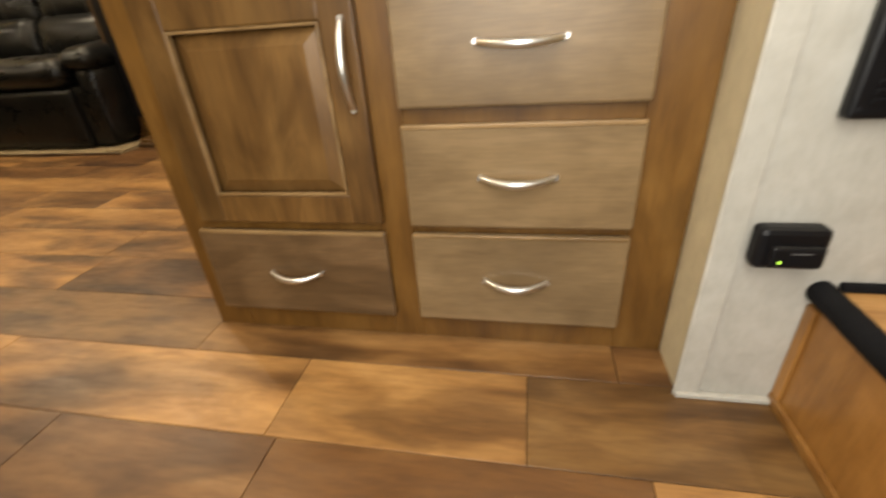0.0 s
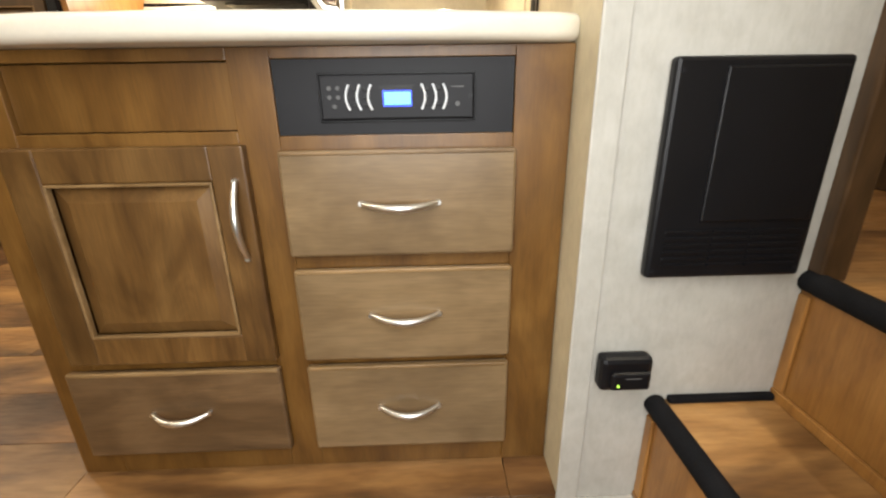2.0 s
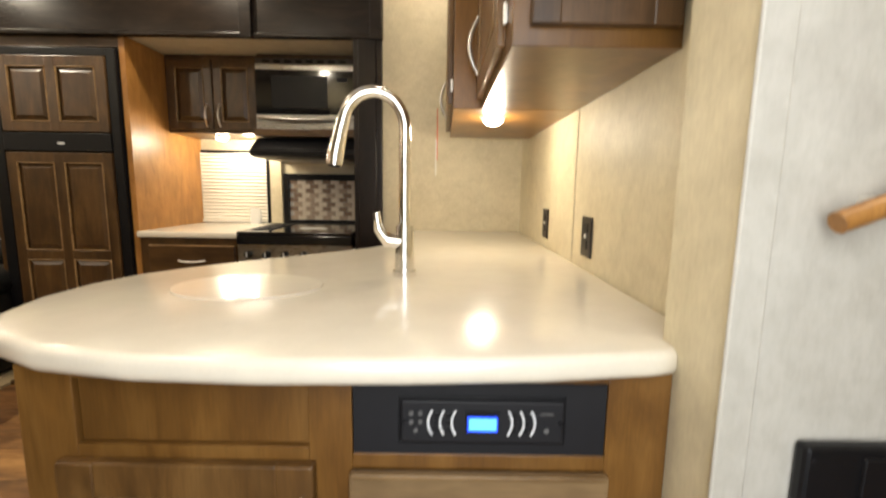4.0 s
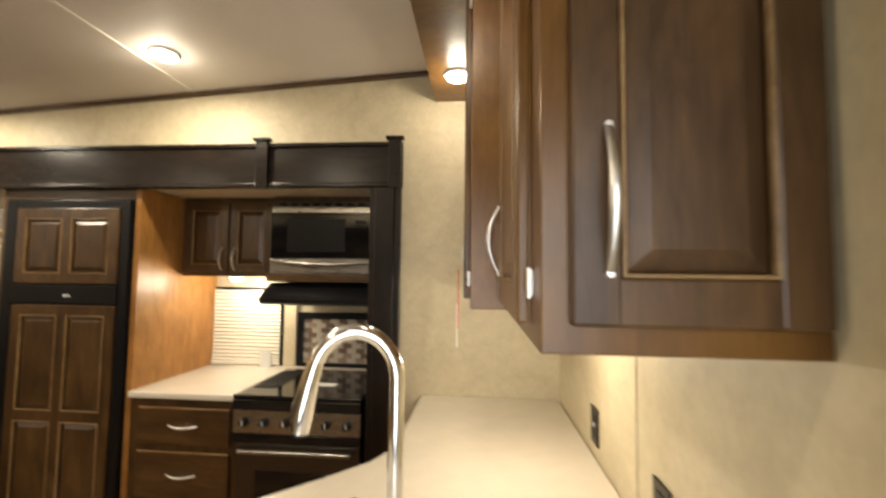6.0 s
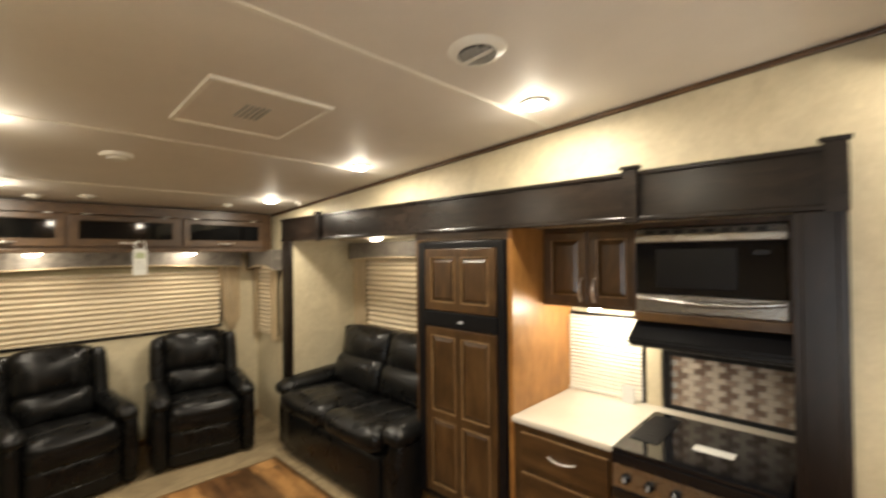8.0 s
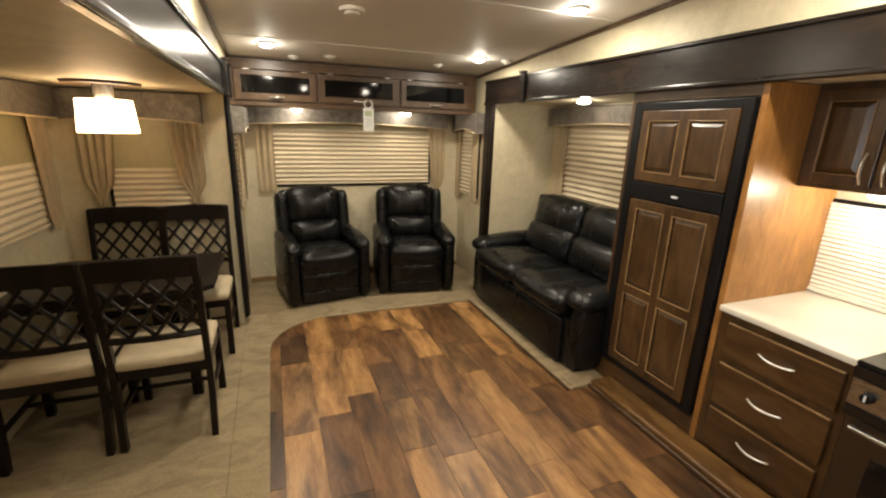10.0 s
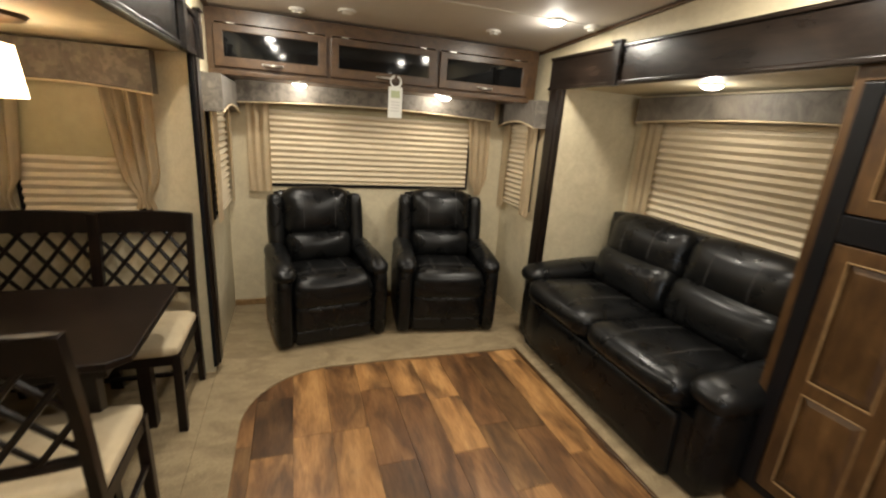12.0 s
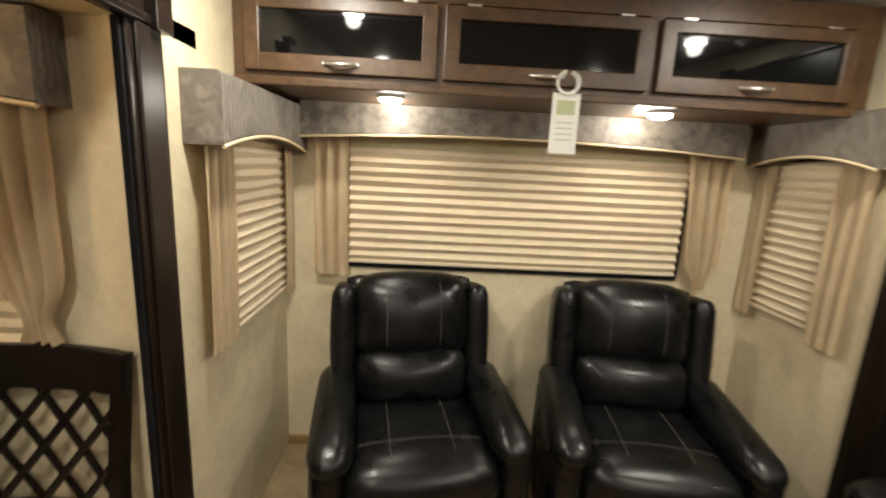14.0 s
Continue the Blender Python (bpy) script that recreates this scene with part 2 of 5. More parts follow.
M_CHROME = plain("chrome", (0.80, 0.79, 0.77), 0.12, 1.0, vary=0.02, relief=0)
M_BLIND = plain("pleated_shade_fabric", (0.56, 0.475, 0.335), 0.8, vary=0.05, grain=300, relief=0.05)
M_SHEER = plain("sheer_upper_shade", (0.38, 0.33, 0.19), 0.45, vary=0.12, grain=18, relief=0.02)
M_BLINDW = plain("white_blind", (0.80, 0.76, 0.66), 0.7, vary=0.03, grain=200, relief=0)
M_CURTAIN = plain("tan_curtain", (0.62, 0.50, 0.32), 0.75, vary=0.08, grain=240, relief=0.1)
M_SEAT = plain("tan_microfibre", (0.42, 0.34, 0.22), 0.9, vary=0.1, grain=240, relief=0.2)
M_TILE = plain("mosaic_tile", (0.50, 0.44, 0.36), 0.25, vary=0.06, relief=0.03)
M_TILED = plain("mosaic_tile_dark", (0.18, 0.13, 0.10), 0.25, vary=0.1, relief=0.03)
M_TILEB = plain("mosaic_tile_brown", (0.30, 0.24, 0.19), 0.25, vary=0.1, relief=0.03)
M_GROUND = plain("concrete", (0.25, 0.25, 0.24), 0.85, vary=0.15, grain=12)
M_PAPER = plain("white_card", (0.66, 0.66, 0.62), 0.7, vary=0.02, relief=0)
M_GREEN = plain("green_print", (0.38, 0.42, 0.25), 0.7, vary=0.05, relief=0)
M_GREYINK = plain("grey_print", (0.4, 0.4, 0.38), 0.7, vary=0.02, relief=0)
M_DIMINK = plain("dim_grey_print", (0.10, 0.10, 0.10), 0.6, vary=0.05, relief=0)
M_RED = plain("red_tape", (0.6, 0.06, 0.03), 0.6, vary=0.05, relief=0)
M_SILVER = plain("silver_paint", (0.62, 0.64, 0.66), 0.35, vary=0.03, relief=0)
M_TRIMW = wood("walnut_trim", (0.036, 0.018, 0.007), (0.068, 0.035, 0.0135), (0.10, 0.055, 0.022), axis="x")
M_LENS = glowing("lamp_lens", (1.0, 0.88, 0.70), 40)
M_SHADE = glowing("lit_shade", (1.0, 0.82, 0.56), 3.6)
M_SCREEN = glowing("blue_display", (0.10, 0.42, 1.0), 1.6)
M_SCREENB = glowing("display_border", (0.01, 0.06, 0.9), 0.8)
# emits by itself to stand for daylight coming through the roof dome
M_SKY = glowing("dome_daylight_glow", (0.62, 0.72, 0.80), 0.75)
M_LED = glowing("green_led", (0.5, 0.9, 0.1), 1.0)


def pattern_fabric():
    m, t, b = material("taupe_print_fabric", 0.6)
    f, _ = noisy(t, 5, detail=4, distort=2.5)
    w = t.nodes.new("ShaderNodeTexWave")
    tc = t.nodes.new("ShaderNodeTexCoord")
    w.inputs["Scale"].default_value, w.inputs["Distortion"].default_value, w.inputs["Detail"].default_value = 16, 9, 3
    t.links.new(tc.outputs["Object"], w.inputs["Vector"])
    c = ramp(t, f, [(0.3, (0.10, 0.085, 0.068)), (0.65, (0.19, 0.165, 0.135))])
    d = ramp(t, w.outputs["Fac"], [(0.2, (0.72, 0.72, 0.72)), (0.8, (1.12, 1.12, 1.12))])
    t.links.new(mixed(t, c, d, 0.8, "MULTIPLY"), b.inputs["Base Color"])
    bump(t, b, w.outputs["Fac"], 0.2, 0.003)
    return m


M_FABRIC = pattern_fabric()


# ---- mesh helpers ----
BASE = {}


def thing(name, at, label, category, group="", kind=""):
    ob = new(name)
    ob.location = at
    ob.empty_display_size = 0.1
    BASE[ob.name] = Vector(at)
    return tagged(ob, label, category, group, kind)


def part(name, bm, mat, parent=None, label="", smooth=False):
    """Link a bmesh given in world coordinates as one mesh, under a thing or part."""
    base = BASE[parent.name] if parent else Vector((0, 0, 0))
    bmesh.ops.translate(bm, verts=bm.verts, vec=-base)
    bmesh.ops.recalc_face_normals(bm, faces=bm.faces)
    me = bpy.data.meshes.new(name)
    bm.to_mesh(me)
    bm.free()
    me.materials.append(mat)
    if smooth:
        for p in me.polygons:
            p.use_smooth = True
        me.set_sharp_from_angle(angle=radians(50))
    ob = new(name, me)
    if parent:
        ob.parent = parent
    BASE[ob.name] = base
    return tagged(ob, label)


def single(name, bm, mat, label, category, group="", kind="", smooth=False):
    return tagged(part(name, bm, mat, None, "", smooth), label, category, group, kind)


def box(x0, x1, y0, y1, z0, z1, bevel=0.0, bm=None, segs=2):
    one = bmesh.new()
    bmesh.ops.create_cube(one, size=1)
    for v in one.verts:
        v.co = ((x0 + x1) / 2 + v.co.x * (x1 - x0), (y0 + y1) / 2 + v.co.y * (y1 - y0), (z0 + z1) / 2 + v.co.z * (z1 - z0))
    if bevel:
        bmesh.ops.bevel(one, geom=one.edges[:], offset=bevel, segments=segs, affect="EDGES", profile=0.5)
    return joined(bm, one)


def joined(bm, one):
    if bm is None:
        return one
    me = bpy.data.meshes.new("tmp")
    one.to_mesh(me)
    one.free()
    bm.from_mesh(me)
    bpy.data.meshes.remove(me)
    return bm


def tube(points, radius, bm=None, n=10, flat=1.0, caps=True):
    """A tube along points; radius may be a list."""
    bm = bm or bmesh.new()
    pts = [Vector(p) for p in points]
    rings, side = [], None
    for i, p in enumerate(pts):
        d = (pts[min(i + 1, len(pts) - 1)] - pts[max(i - 1, 0)]).normalized()
        if side is None:
            side = d.orthogonal().normalized()
        side = (side - d * side.dot(d)).normalized()
        up = d.cross(side)
        r = radius[i] if isinstance(radius, (list, tuple)) else radius
        rings.append([bm.verts.new(p + side * math.cos(2 * math.pi * k / n) * r + up * math.sin(2 * math.pi * k / n) * r * flat) for k in range(n)])
    for a, b in zip(rings, rings[1:]):
        for k in range(n):
            bm.faces.new((a[k], a[(k + 1) % n], b[(k + 1) % n], b[k]))
    if caps:
        bm.faces.new(rings[0])
        bm.faces.new(rings[-1])
    return bm


def disc(centre, normal, r, depth, bm=None, n=28, r2=None):
    """A short cylinder or cone from centre along normal."""
    c, d = Vector(centre), Vector(normal).normalized()
    return tube([c, c + d * depth], [r, r if r2 is None else r2], bm, n)


def prism(outline, z0, z1, bevel=0.0):
    """A slab over a plan outline."""
    bm = bmesh.new()
    f = bm.faces.new([bm.verts.new((x, y, z0)) for x, y in outline])
    r = bmesh.ops.extrude_face_region(bm, geom=[f])
    bmesh.ops.translate(bm, verts=[v for v in r["geom"] if isinstance(v, bmesh.types.BMVert)], vec=(0, 0, z1 - z0))
    bmesh.ops.recalc_face_normals(bm, faces=bm.faces)
    if bevel:
        flat = [e for e in bm.edges if abs(e.verts[0].co.z - e.verts[1].co.z) < 1e-6]
        bmesh.ops.bevel(bm, geom=flat, offset=bevel, segments=3, affect="EDGES", profile=0.5)
    return bm


def pad(c, half, r, bulge=(0, 0, 0), turn=None, bm=None, n=9):
    """A soft rounded block with swelling faces."""
    one = bmesh.new()
    bmesh.ops.create_cube(one, size=2)
    bmesh.ops.subdivide_edges(one, edges=one.edges[:], cuts=n, use_grid_fill=True)
    h = Vector(half)
    for v in one.verts:
        q = Vector(v.co[i] * h[i] for i in range(3))
        k = Vector(max(-(h[i] - r), min(h[i] - r, q[i])) for i in range(3))
        d = q - k
        p = k + (d.normalized() * r if d.length > 1e-9 else d)
        for i in range(3):
            a, b = (i + 1) % 3, (i + 2) % 3
            w = max(0, 1 - (p[a] / h[a]) ** 2) * max(0, 1 - (p[b] / h[b]) ** 2)
            p[i] += bulge[i] * w * (p[i] / h[i])
        v.co = p
    one.transform(Matrix.Translation(c) @ (turn or Matrix.Identity(4)))
    return joined(bm, one)


def facing(origin, u, n):
    """A frame: u along the width, z up, n outward."""
    u, n = Vector(u), Vector(n)
    m = Matrix.Identity(4)
    for i, v in enumerate((u, Vector((0, 0, 1)), n)):
        m[0][i], m[1][i], m[2][i] = v
    return Matrix.Translation(origin) @ m


def flat_box(f, u0, u1, v0, v1, n0, n1, bevel=0.0, bm=None):
    one = box(u0, u1, v0, v1, n0, n1, bevel)
    one.transform(f)
    return joined(bm, one)


def pull(f, u, v, length, upright, parent, mat=None):
    """A bowed bar handle."""
    bm, pts = bmesh.new(), []
    for i in range(13):
        s = i / 12 * 2 - 1
        a, b = s * length / 2, 0.026 * (1 - s * s) + 0.002
        p = (u, v + a, b) if upright else (u + a, v - 0.005 * (1 - s * s), b)
        pts.append(f @ Vector(p))
    rad = [0.0048 + 0.0028 * (1 - abs(i / 6 - 1)) for i in range(13)]
    tube(pts, rad, bm, 8)
    for p in (pts[0], pts[-1]):
        disc(p - f.to_3x3() @ Vector((0, 0, 0.004)), f.to_3x3() @ Vector((0, 0, 1)), 0.0045, 0.010, bm, 8)
    return part("handle", bm, mat or M_NICKEL, parent, "bowed brushed nickel handle", True)


def panel_slope(f, u0, u1, v0, v1, slope, low, high):
    """A raised panel: low at the rim, high in the middle."""
    bm = bmesh.new()
    rows = []
    for inset, n in ((0, low), (slope * 0.15, low), (slope, high), ):
        rows.append([bm.verts.new(f @ Vector(p)) for p in ((u0 + inset, v0 + inset, n), (u1 - inset, v0 + inset, n), (u1 - inset, v1 - inset, n), (u0 + inset, v1 - inset, n))])
    for a, b in zip(rows, rows[1:]):
        for k in range(4):
            bm.faces.new((a[k], a[(k + 1) % 4], b[(k + 1) % 4], b[k]))
    bm.faces.new(rows[-1])
    bm.faces.new(rows[0])
    return bm


def raised_door(f, u0, u1, v0, v1, parent, handle=None, mat=None, stile=0.055, split=(), vsplit=(), edge=True, name="door", thick=0.02):
    """A framed door with raised panels; split: heights of cross rails, vsplit: mid stiles. handle: (u, v, length, upright)."""
    mat = mat or M_CAB
    bev = 0.004
    door = part(name, flat_box(f, u0 + 0.001, u1 - 0.001, v0 + 0.001, v1 - 0.001, 0.001, 0.005), mat, parent)
    cols = [u0 + stile] + [q for s in vsplit for q in (s - stile / 2, s + stile / 2)] + [u1 - stile]
    rows = [v0 + stile] + [q for s in split for q in (s - stile / 2, s + stile / 2)] + [v1 - stile]
    for q0, q1 in [(u0, u0 + stile)] + [(s - stile / 2, s + stile / 2) for s in vsplit] + [(u1 - stile, u1)]:
        part("stile", flat_box(f, q0, q1, v0, v1, 0.002, thick, bev), mat, door)
    for q0, q1 in [(v0, v0 + stile)] + [(s - stile / 2, s + stile / 2) for s in split] + [(v1 - stile, v1)]:
        for c0, c1 in zip(cols[::2], cols[1::2]):
            part("rail", flat_box(f, c0 - 0.003, c1 + 0.003, q0, q1, 0.002, thick - 0.0006, bev), mat, door)
    for a, b in zip(cols[::2], cols[1::2]):
        for c, d in zip(rows[::2], rows[1::2]):
            part("panel", panel_slope(f, a, b, c, d, min(0.032, (b - a) / 4), thick * 0.30, thick * 0.92), mat, door)
            if edge:
                bm = bmesh.new()
                w = 0.005
                for q in ((a, a + w, c, d), (b - w, b, c, d), (a + w, b - w, c, c + w), (a + w, b - w, d - w, d)):
                    flat_box(f, *q, thick * 0.5, thick + 0.002, 0.0015, bm)
                part("bead", bm, M_EDGE, door, "paler glazed bead moulding")
    if handle:
        pull(f @ Matrix.Translation((0, 0, thick)), *handle, door)
    return door


def drawer_front(f, u0, u1, v0, v1, parent, length=0.13, mat=None, lip=True):
    mat = mat or M_CABX
    bm = flat_box(f, u0, u1, v0, v1, 0.002, 0.019, 0.005)
    d = part("drawer_front", bm, mat, parent)
    if lip:
        part("bead", flat_box(f, u0 + 0.004, u1 - 0.004, v1 - 0.007, v1 + 0.001, 0.012, 0.021, 0.002), M_EDGE, d, "paler glazed top edge")
    pull(f @ Matrix.Translation((0, 0, 0.019)), (u0 + u1) / 2, (v0 + v1) / 2 + 0.004, length, False, d)
    return d


def holed(name, axis, p0, p1, u0, u1, z0, z1, holes, mat, label):
    """A wall of thickness p0..p1 with rectangular openings (u0, u1, z0, z1)."""
    us = sorted({u0, u1, *[h[0] for h in holes], *[h[1] for h in holes]})
    bm = bmesh.new()
    for a, b in zip(us, us[1:]):
        spans, z = [], z0
        for h in sorted([h for h in holes if h[0] <= a and h[1] >= b], key=lambda h: h[2]):
            if h[2] > z:
                spans.append((z, h[2]))
            z = h[3]
        if z < z1:
            spans.append((z, z1))
        for c, d in spans:
            box(*((a, b, p0, p1) if axis == "y" else (p0, p1, a, b)), c, d, 0, bm)
    bmesh.ops.remove_doubles(bm, verts=bm.verts, dist=1e-5)
    return single(name, bm, mat, label, "wall", kind="structure")


# ---- structure ----
single("ground", box(-40, 40, -40, 40, -0.95, -0.85), M_GROUND, "grey concrete ground outside the trailer", "ground", kind="structure")
single("subfloor", box(-5.31, 2.06, 0.04, 2.56, -0.10, -0.006), M_TRIMW, "dark wooden subfloor under the planks", "floor", kind="structure")
holed("wall_north", "y", 2.5, 2.56, -5.31, 2.06, -0.1, 2.62, [(-4.5, -0.45, -0.1, 1.936), (-5.18, -4.72, 0.95, 1.66)], M_WALL, "beige textured vinyl wall above the kitchen slide")
holed("wall_south", "y", 0.04, 0.1, -5.31, 2.06, -0.1, 2.62, [(-4.20, -0.72, -0.1, 1.876), (-0.58, 0.46, -0.1, 1.95), (-5.18, -4.55, 0.95, 1.64)], M_WALL, "beige textured vinyl wall with the entry doorway")
holed("wall_rear", "x", -5.31, -5.25, 0.1, 2.5, -0.1, 2.62, [(0.43, 2.09, 1.05, 1.72)], M_WALL, "beige textured vinyl rear wall behind the recliners")
single("wall_east", box(2.0, 2.06, 0.1, 2.5, -0.1, 2.7), M_WALL, "beige wall closing the bedroom", "wall", kind="structure")
single("partition", box(0.39, 0.52, 0.70, 2.5, 0, 2.62), M_WALL, "beige wall panel beside the sink counter", "wall", kind="structure")
single("furnace_wall", box(0.31, 0.69, 0.551, 0.70, 0, 2.62), M_WALL, "beige end wall between counter and bedroom steps", "wall", kind="structure")
# thin layer added so that only the front holds the daylit tone
single("furnace_wall_facing", box(0.31, 0.69, 0.545, 0.551, 0, 2.62, 0.002), M_PALE, "thin pale wall facing with daylight in its tone beside the bedroom steps", "wall", kind="structure")
single("hall_wall", box(0.52, 2.0, 1.2, 1.26, 0, 2.7), M_WALL, "beige wall of the bedroom hall", "wall", kind="structure")
bm = box(-5.31, 2.06, 0.04, 2.56, 0, 0.06)
for v in bm.verts:
    v.co.z += ceil_z(v.co.x)
single("ceiling", bm, M_CEIL, "off-white vinyl ceiling sloping down to the rear", "ceiling", kind="structure")
for sx in (-1.52, -2.80, -4.05):
    single("ceiling_batten", box(sx - 0.011, sx + 0.011, 0.1, 2.5, ceil_z(sx) - 0.0045, ceil_z(sx) + 0.002, 0.002), M_BATTEN, "narrow pale batten over a ceiling joint", "batten", kind="structure")
for ty in (2.486, 0.114):
    bm = box(-5.25, -0.23 if ty > 1 else 2.0, ty - 0.012, ty + 0.012, -0.024, -0.003, 0.004)
    for v in bm.verts:
        v.co.z += ceil_z(v.co.x)
    single("cove_trim", bm, M_TRIMW, "brown wooden cove trim under the ceiling", "trim", kind="structure")

# kitchen and sofa slide
single("slide_floor", box(-4.5, -0.45, 2.5, 3.26, -0.1, 0.0), M_CARPET, "carpeted floor of the kitchen slide", "floor", kind="structure")
single("slide_ceiling", box(-4.5, -0.45, 2.5, 3.26, 1.93, 1.98), M_WALL, "beige ceiling of the kitchen slide", "ceiling", kind="structure")
single("slide_end_wall", box(-4.46, -4.40, 2.5, 3.2, 0.0, 1.93), M_WALL, "beige end wall beside the sofa", "wall", kind="structure")
single("slide_end_wall", box(-0.53, -0.45, 2.5, 3.2, 0.0, 1.93), M_ESPRESSOZ, "dark wood end wall beside the range", "wall", kind="structure")
holed("slide_back_wall", "y", 3.2, 3.26, -4.5, -0.45, 0.0, 1.93, [(-4.12, -2.75, 0.98, 1.76), (-1.84, -1.32, 0.88, 1.36)], M_WALL, "beige back wall of the kitchen slide")

# dinette slide
single("dinette_ceiling", box(-4.50, -0.72, -1.06, 0.1, 1.87, 1.92), M_WALL, "beige ceiling over the dinette", "ceiling", kind="structure")
single("dinette_floor", box(-4.50, -0.72, -1.06, 0.04, -0.1, 0.0), M_CARPET, "carpeted floor of the dinette slide", "floor", kind="structure")
holed("dinette_end_wall", "x", -4.27, -4.21, -1.06, 0.1, 0, 1.87, [(-0.69, -0.19, 1.03, 1.69)], M_WALL, "beige end wall of the dinette slide")
single("dinette_near_wall", box(-0.78, -0.72, -1.06, 0.1, 0, 1.87), M_WALL, "beige end wall of the dinette slide", "wall", kind="structure")
holed("dinette_back_wall", "y", -1.06, -1.0, -4.21, -0.78, 0, 1.87, [(-3.9, -2.0, 1.0, 1.70)], M_WALL, "beige back wall of the dinette slide")


def valance(name, x0, x1, y0, y1, z0, z1, caps, out):
    """The dark wooden fascia over a slide; out: +1 or -1, the side that faces the room."""
    t = thing(name, ((x0 + x1) / 2, y1 if out > 0 else y0, z0), "espresso stained wooden fascia over the slide opening", "fascia")
    part("board", box(x0, x1, y0, y1, z0, z1, 0.003), M_ESPRESSO, t)
    yy = (y1, y1 + 0.014) if out > 0 else (y0 - 0.014, y0)
    part("top_moulding", box(x0, x1, *yy, z1 - 0.022, z1, 0.005), M_ESPRESSO, t)
    part("bottom_moulding", box(x0, x1, *yy, z0, z0 + 0.024, 0.006), M_ESPRESSO, t)
    y2 = (y1, y1 + 0.030) if out > 0 else (y0 - 0.030, y0)
    y3 = (y1, y1 + 0.040) if out > 0 else (y0 - 0.040, y0)
    for c in caps:
        b = part("block", box(c - 0.032, c + 0.032, *y2, z0 - 0.008, z1 + 0.008, 0.003), M_ESPRESSO, t)
        part("cap", box(c - 0.045, c + 0.045, *y3, z1 + 0.006, z1 + 0.022, 0.004), M_ESPRESSO, b)
    return t


valance("kitchen_fascia", -4.60, -0.385, 2.472, 2.499, 1.915, 2.145, (-1.11, -3.85, -0.42), -1)
valance("dinette_fascia", -4.29, -0.68, 0.101, 0.128, 1.86, 2.07, (-3.9, -4.255), 1)


def pilaster(x0, x1, y0, y1, z0, z1, out, w2):
    t = thing("slide_trim_post", ((x0 + x1) / 2, (y0 + y1) / 2, z0), "espresso stained vertical trim board at the slide opening", "trim board")
    part("board", box(x0, x1, y0, y1, z0, z1, 0.003), M_ESPRESSOZ, t)
    m = (x0 + x1) / 2
    yy = (y0 - 0.010, y0) if out < 0 else (y1, y1 + 0.010)
    part("face_strip", box(m - w2, m + w2, *yy, z0, z1, 0.005), M_ESPRESSOZ, t)
    return t


pilaster(-4.56, -4.40, 2.46, 2.499, 0.0, 1.913, -1, 0.045)
pilaster(-0.545, -0.39, 2.46, 2.499, 0.0, 1.913, -1, 0.05)
pilaster(-4.285, -4.15, 0.101, 0.128, 0.08, 1.858, 1, 0.045)
single("rubber_seal", box(-4.148, -4.138, 0.101, 0.120, 0.08, 1.858, 0.003), M_RUBBER, "black ribbed rubber seal at the slide opening", "seal", kind="structure")

# carpet on the near side and the rear, with a rounded corner
arc = [(-3.62 - 0.50 * math.sin(a), 0.80 - 0.51 * math.cos(a)) for a in np.linspace(0, math.pi / 2, 14)]
single("rug_carpet", prism([(-5.25, 0.1), (-1.06, 0.1), (-1.06, 0.29), *arc, (-4.12, 1.2), (-4.09, 2.17), (-2.46, 2.17), (-2.46, 2.36), (-2.46, 2.5), (-5.25, 2.5)], 0.0, 0.009, 0.003), M_CARPET, "beige cut-pile carpet round the plank floor", "carpet", kind="structure")
single("carpet_dinette", box(-4.21, -0.79, -1.0, 0.099, 0.0, 0.009), M_CARPET, "beige cut-pile carpet under the dining table", "carpet", kind="structure")
single("floor_edge_strip", box(-4.09, -2.46, 2.150, 2.172, 0.0, 0.014, 0.004), M_TRIMW, "brown wooden strip at the carpet's edge", "trim", kind="structure")
single("slide_sill", box(-2.46, -0.545, 2.335, 2.499, 0.0, 0.055, 0.012), M_CABX, "brown wooden sill under the kitchen slide", "sill", kind="structure")
single("slide_sill_lip", box(-2.46, -0.545, 2.315, 2.335, 0.0, 0.030, 0.008), M_TRIMW, "rounded wooden lip of the slide's sill", "trim", kind="structure")
single("baseboard", box(-5.25, -5.235, 0.1, 2.5, 0.009, 0.06, 0.004), M_EDGE, "narrow pale wooden baseboard of the rear wall", "baseboard", kind="structure")
single("baseboard", box(0.305, 0.69, 0.532, 0.545, 0.0, 0.010, 0.002), M_PALE, "pale caulked edge at the furnace wall", "baseboard", kind="structure")
single("wall_trim", box(0.302, 0.345, 0.538, 0.545, 0.0, 2.5, 0.003), M_PALE, "pale vinyl corner trim", "trim", kind="structure")
single("partition_seam", box(0.386, 0.39, 1.472, 1.484, 0.894, 1.39, 0.001), M_WALL, "beige seam strip of the wall panel", "trim", kind="structure")

# entry steps outside and the bedroom steps
for i, (ya, yb, z) in enumerate([(-0.30, 0.04, -0.30), (-0.62, -0.30, -0.58)]):
    t = thing("entry_step", (0.0, (ya + yb) / 2, z - 0.05), "black metal folding entry step below the doorway", "step", "entry steps")
    part("tread", box(-0.54, 0.42, ya, yb, z - 0.04, z, 0.006), M_CHARCOAL, t)
    for sx in (-0.5, 0.38):
        part("leg", box(sx - 0.015, sx + 0.015, ya + 0.03, yb - 0.01, -0.85, z - 0.04), M_CHARCOAL, t)


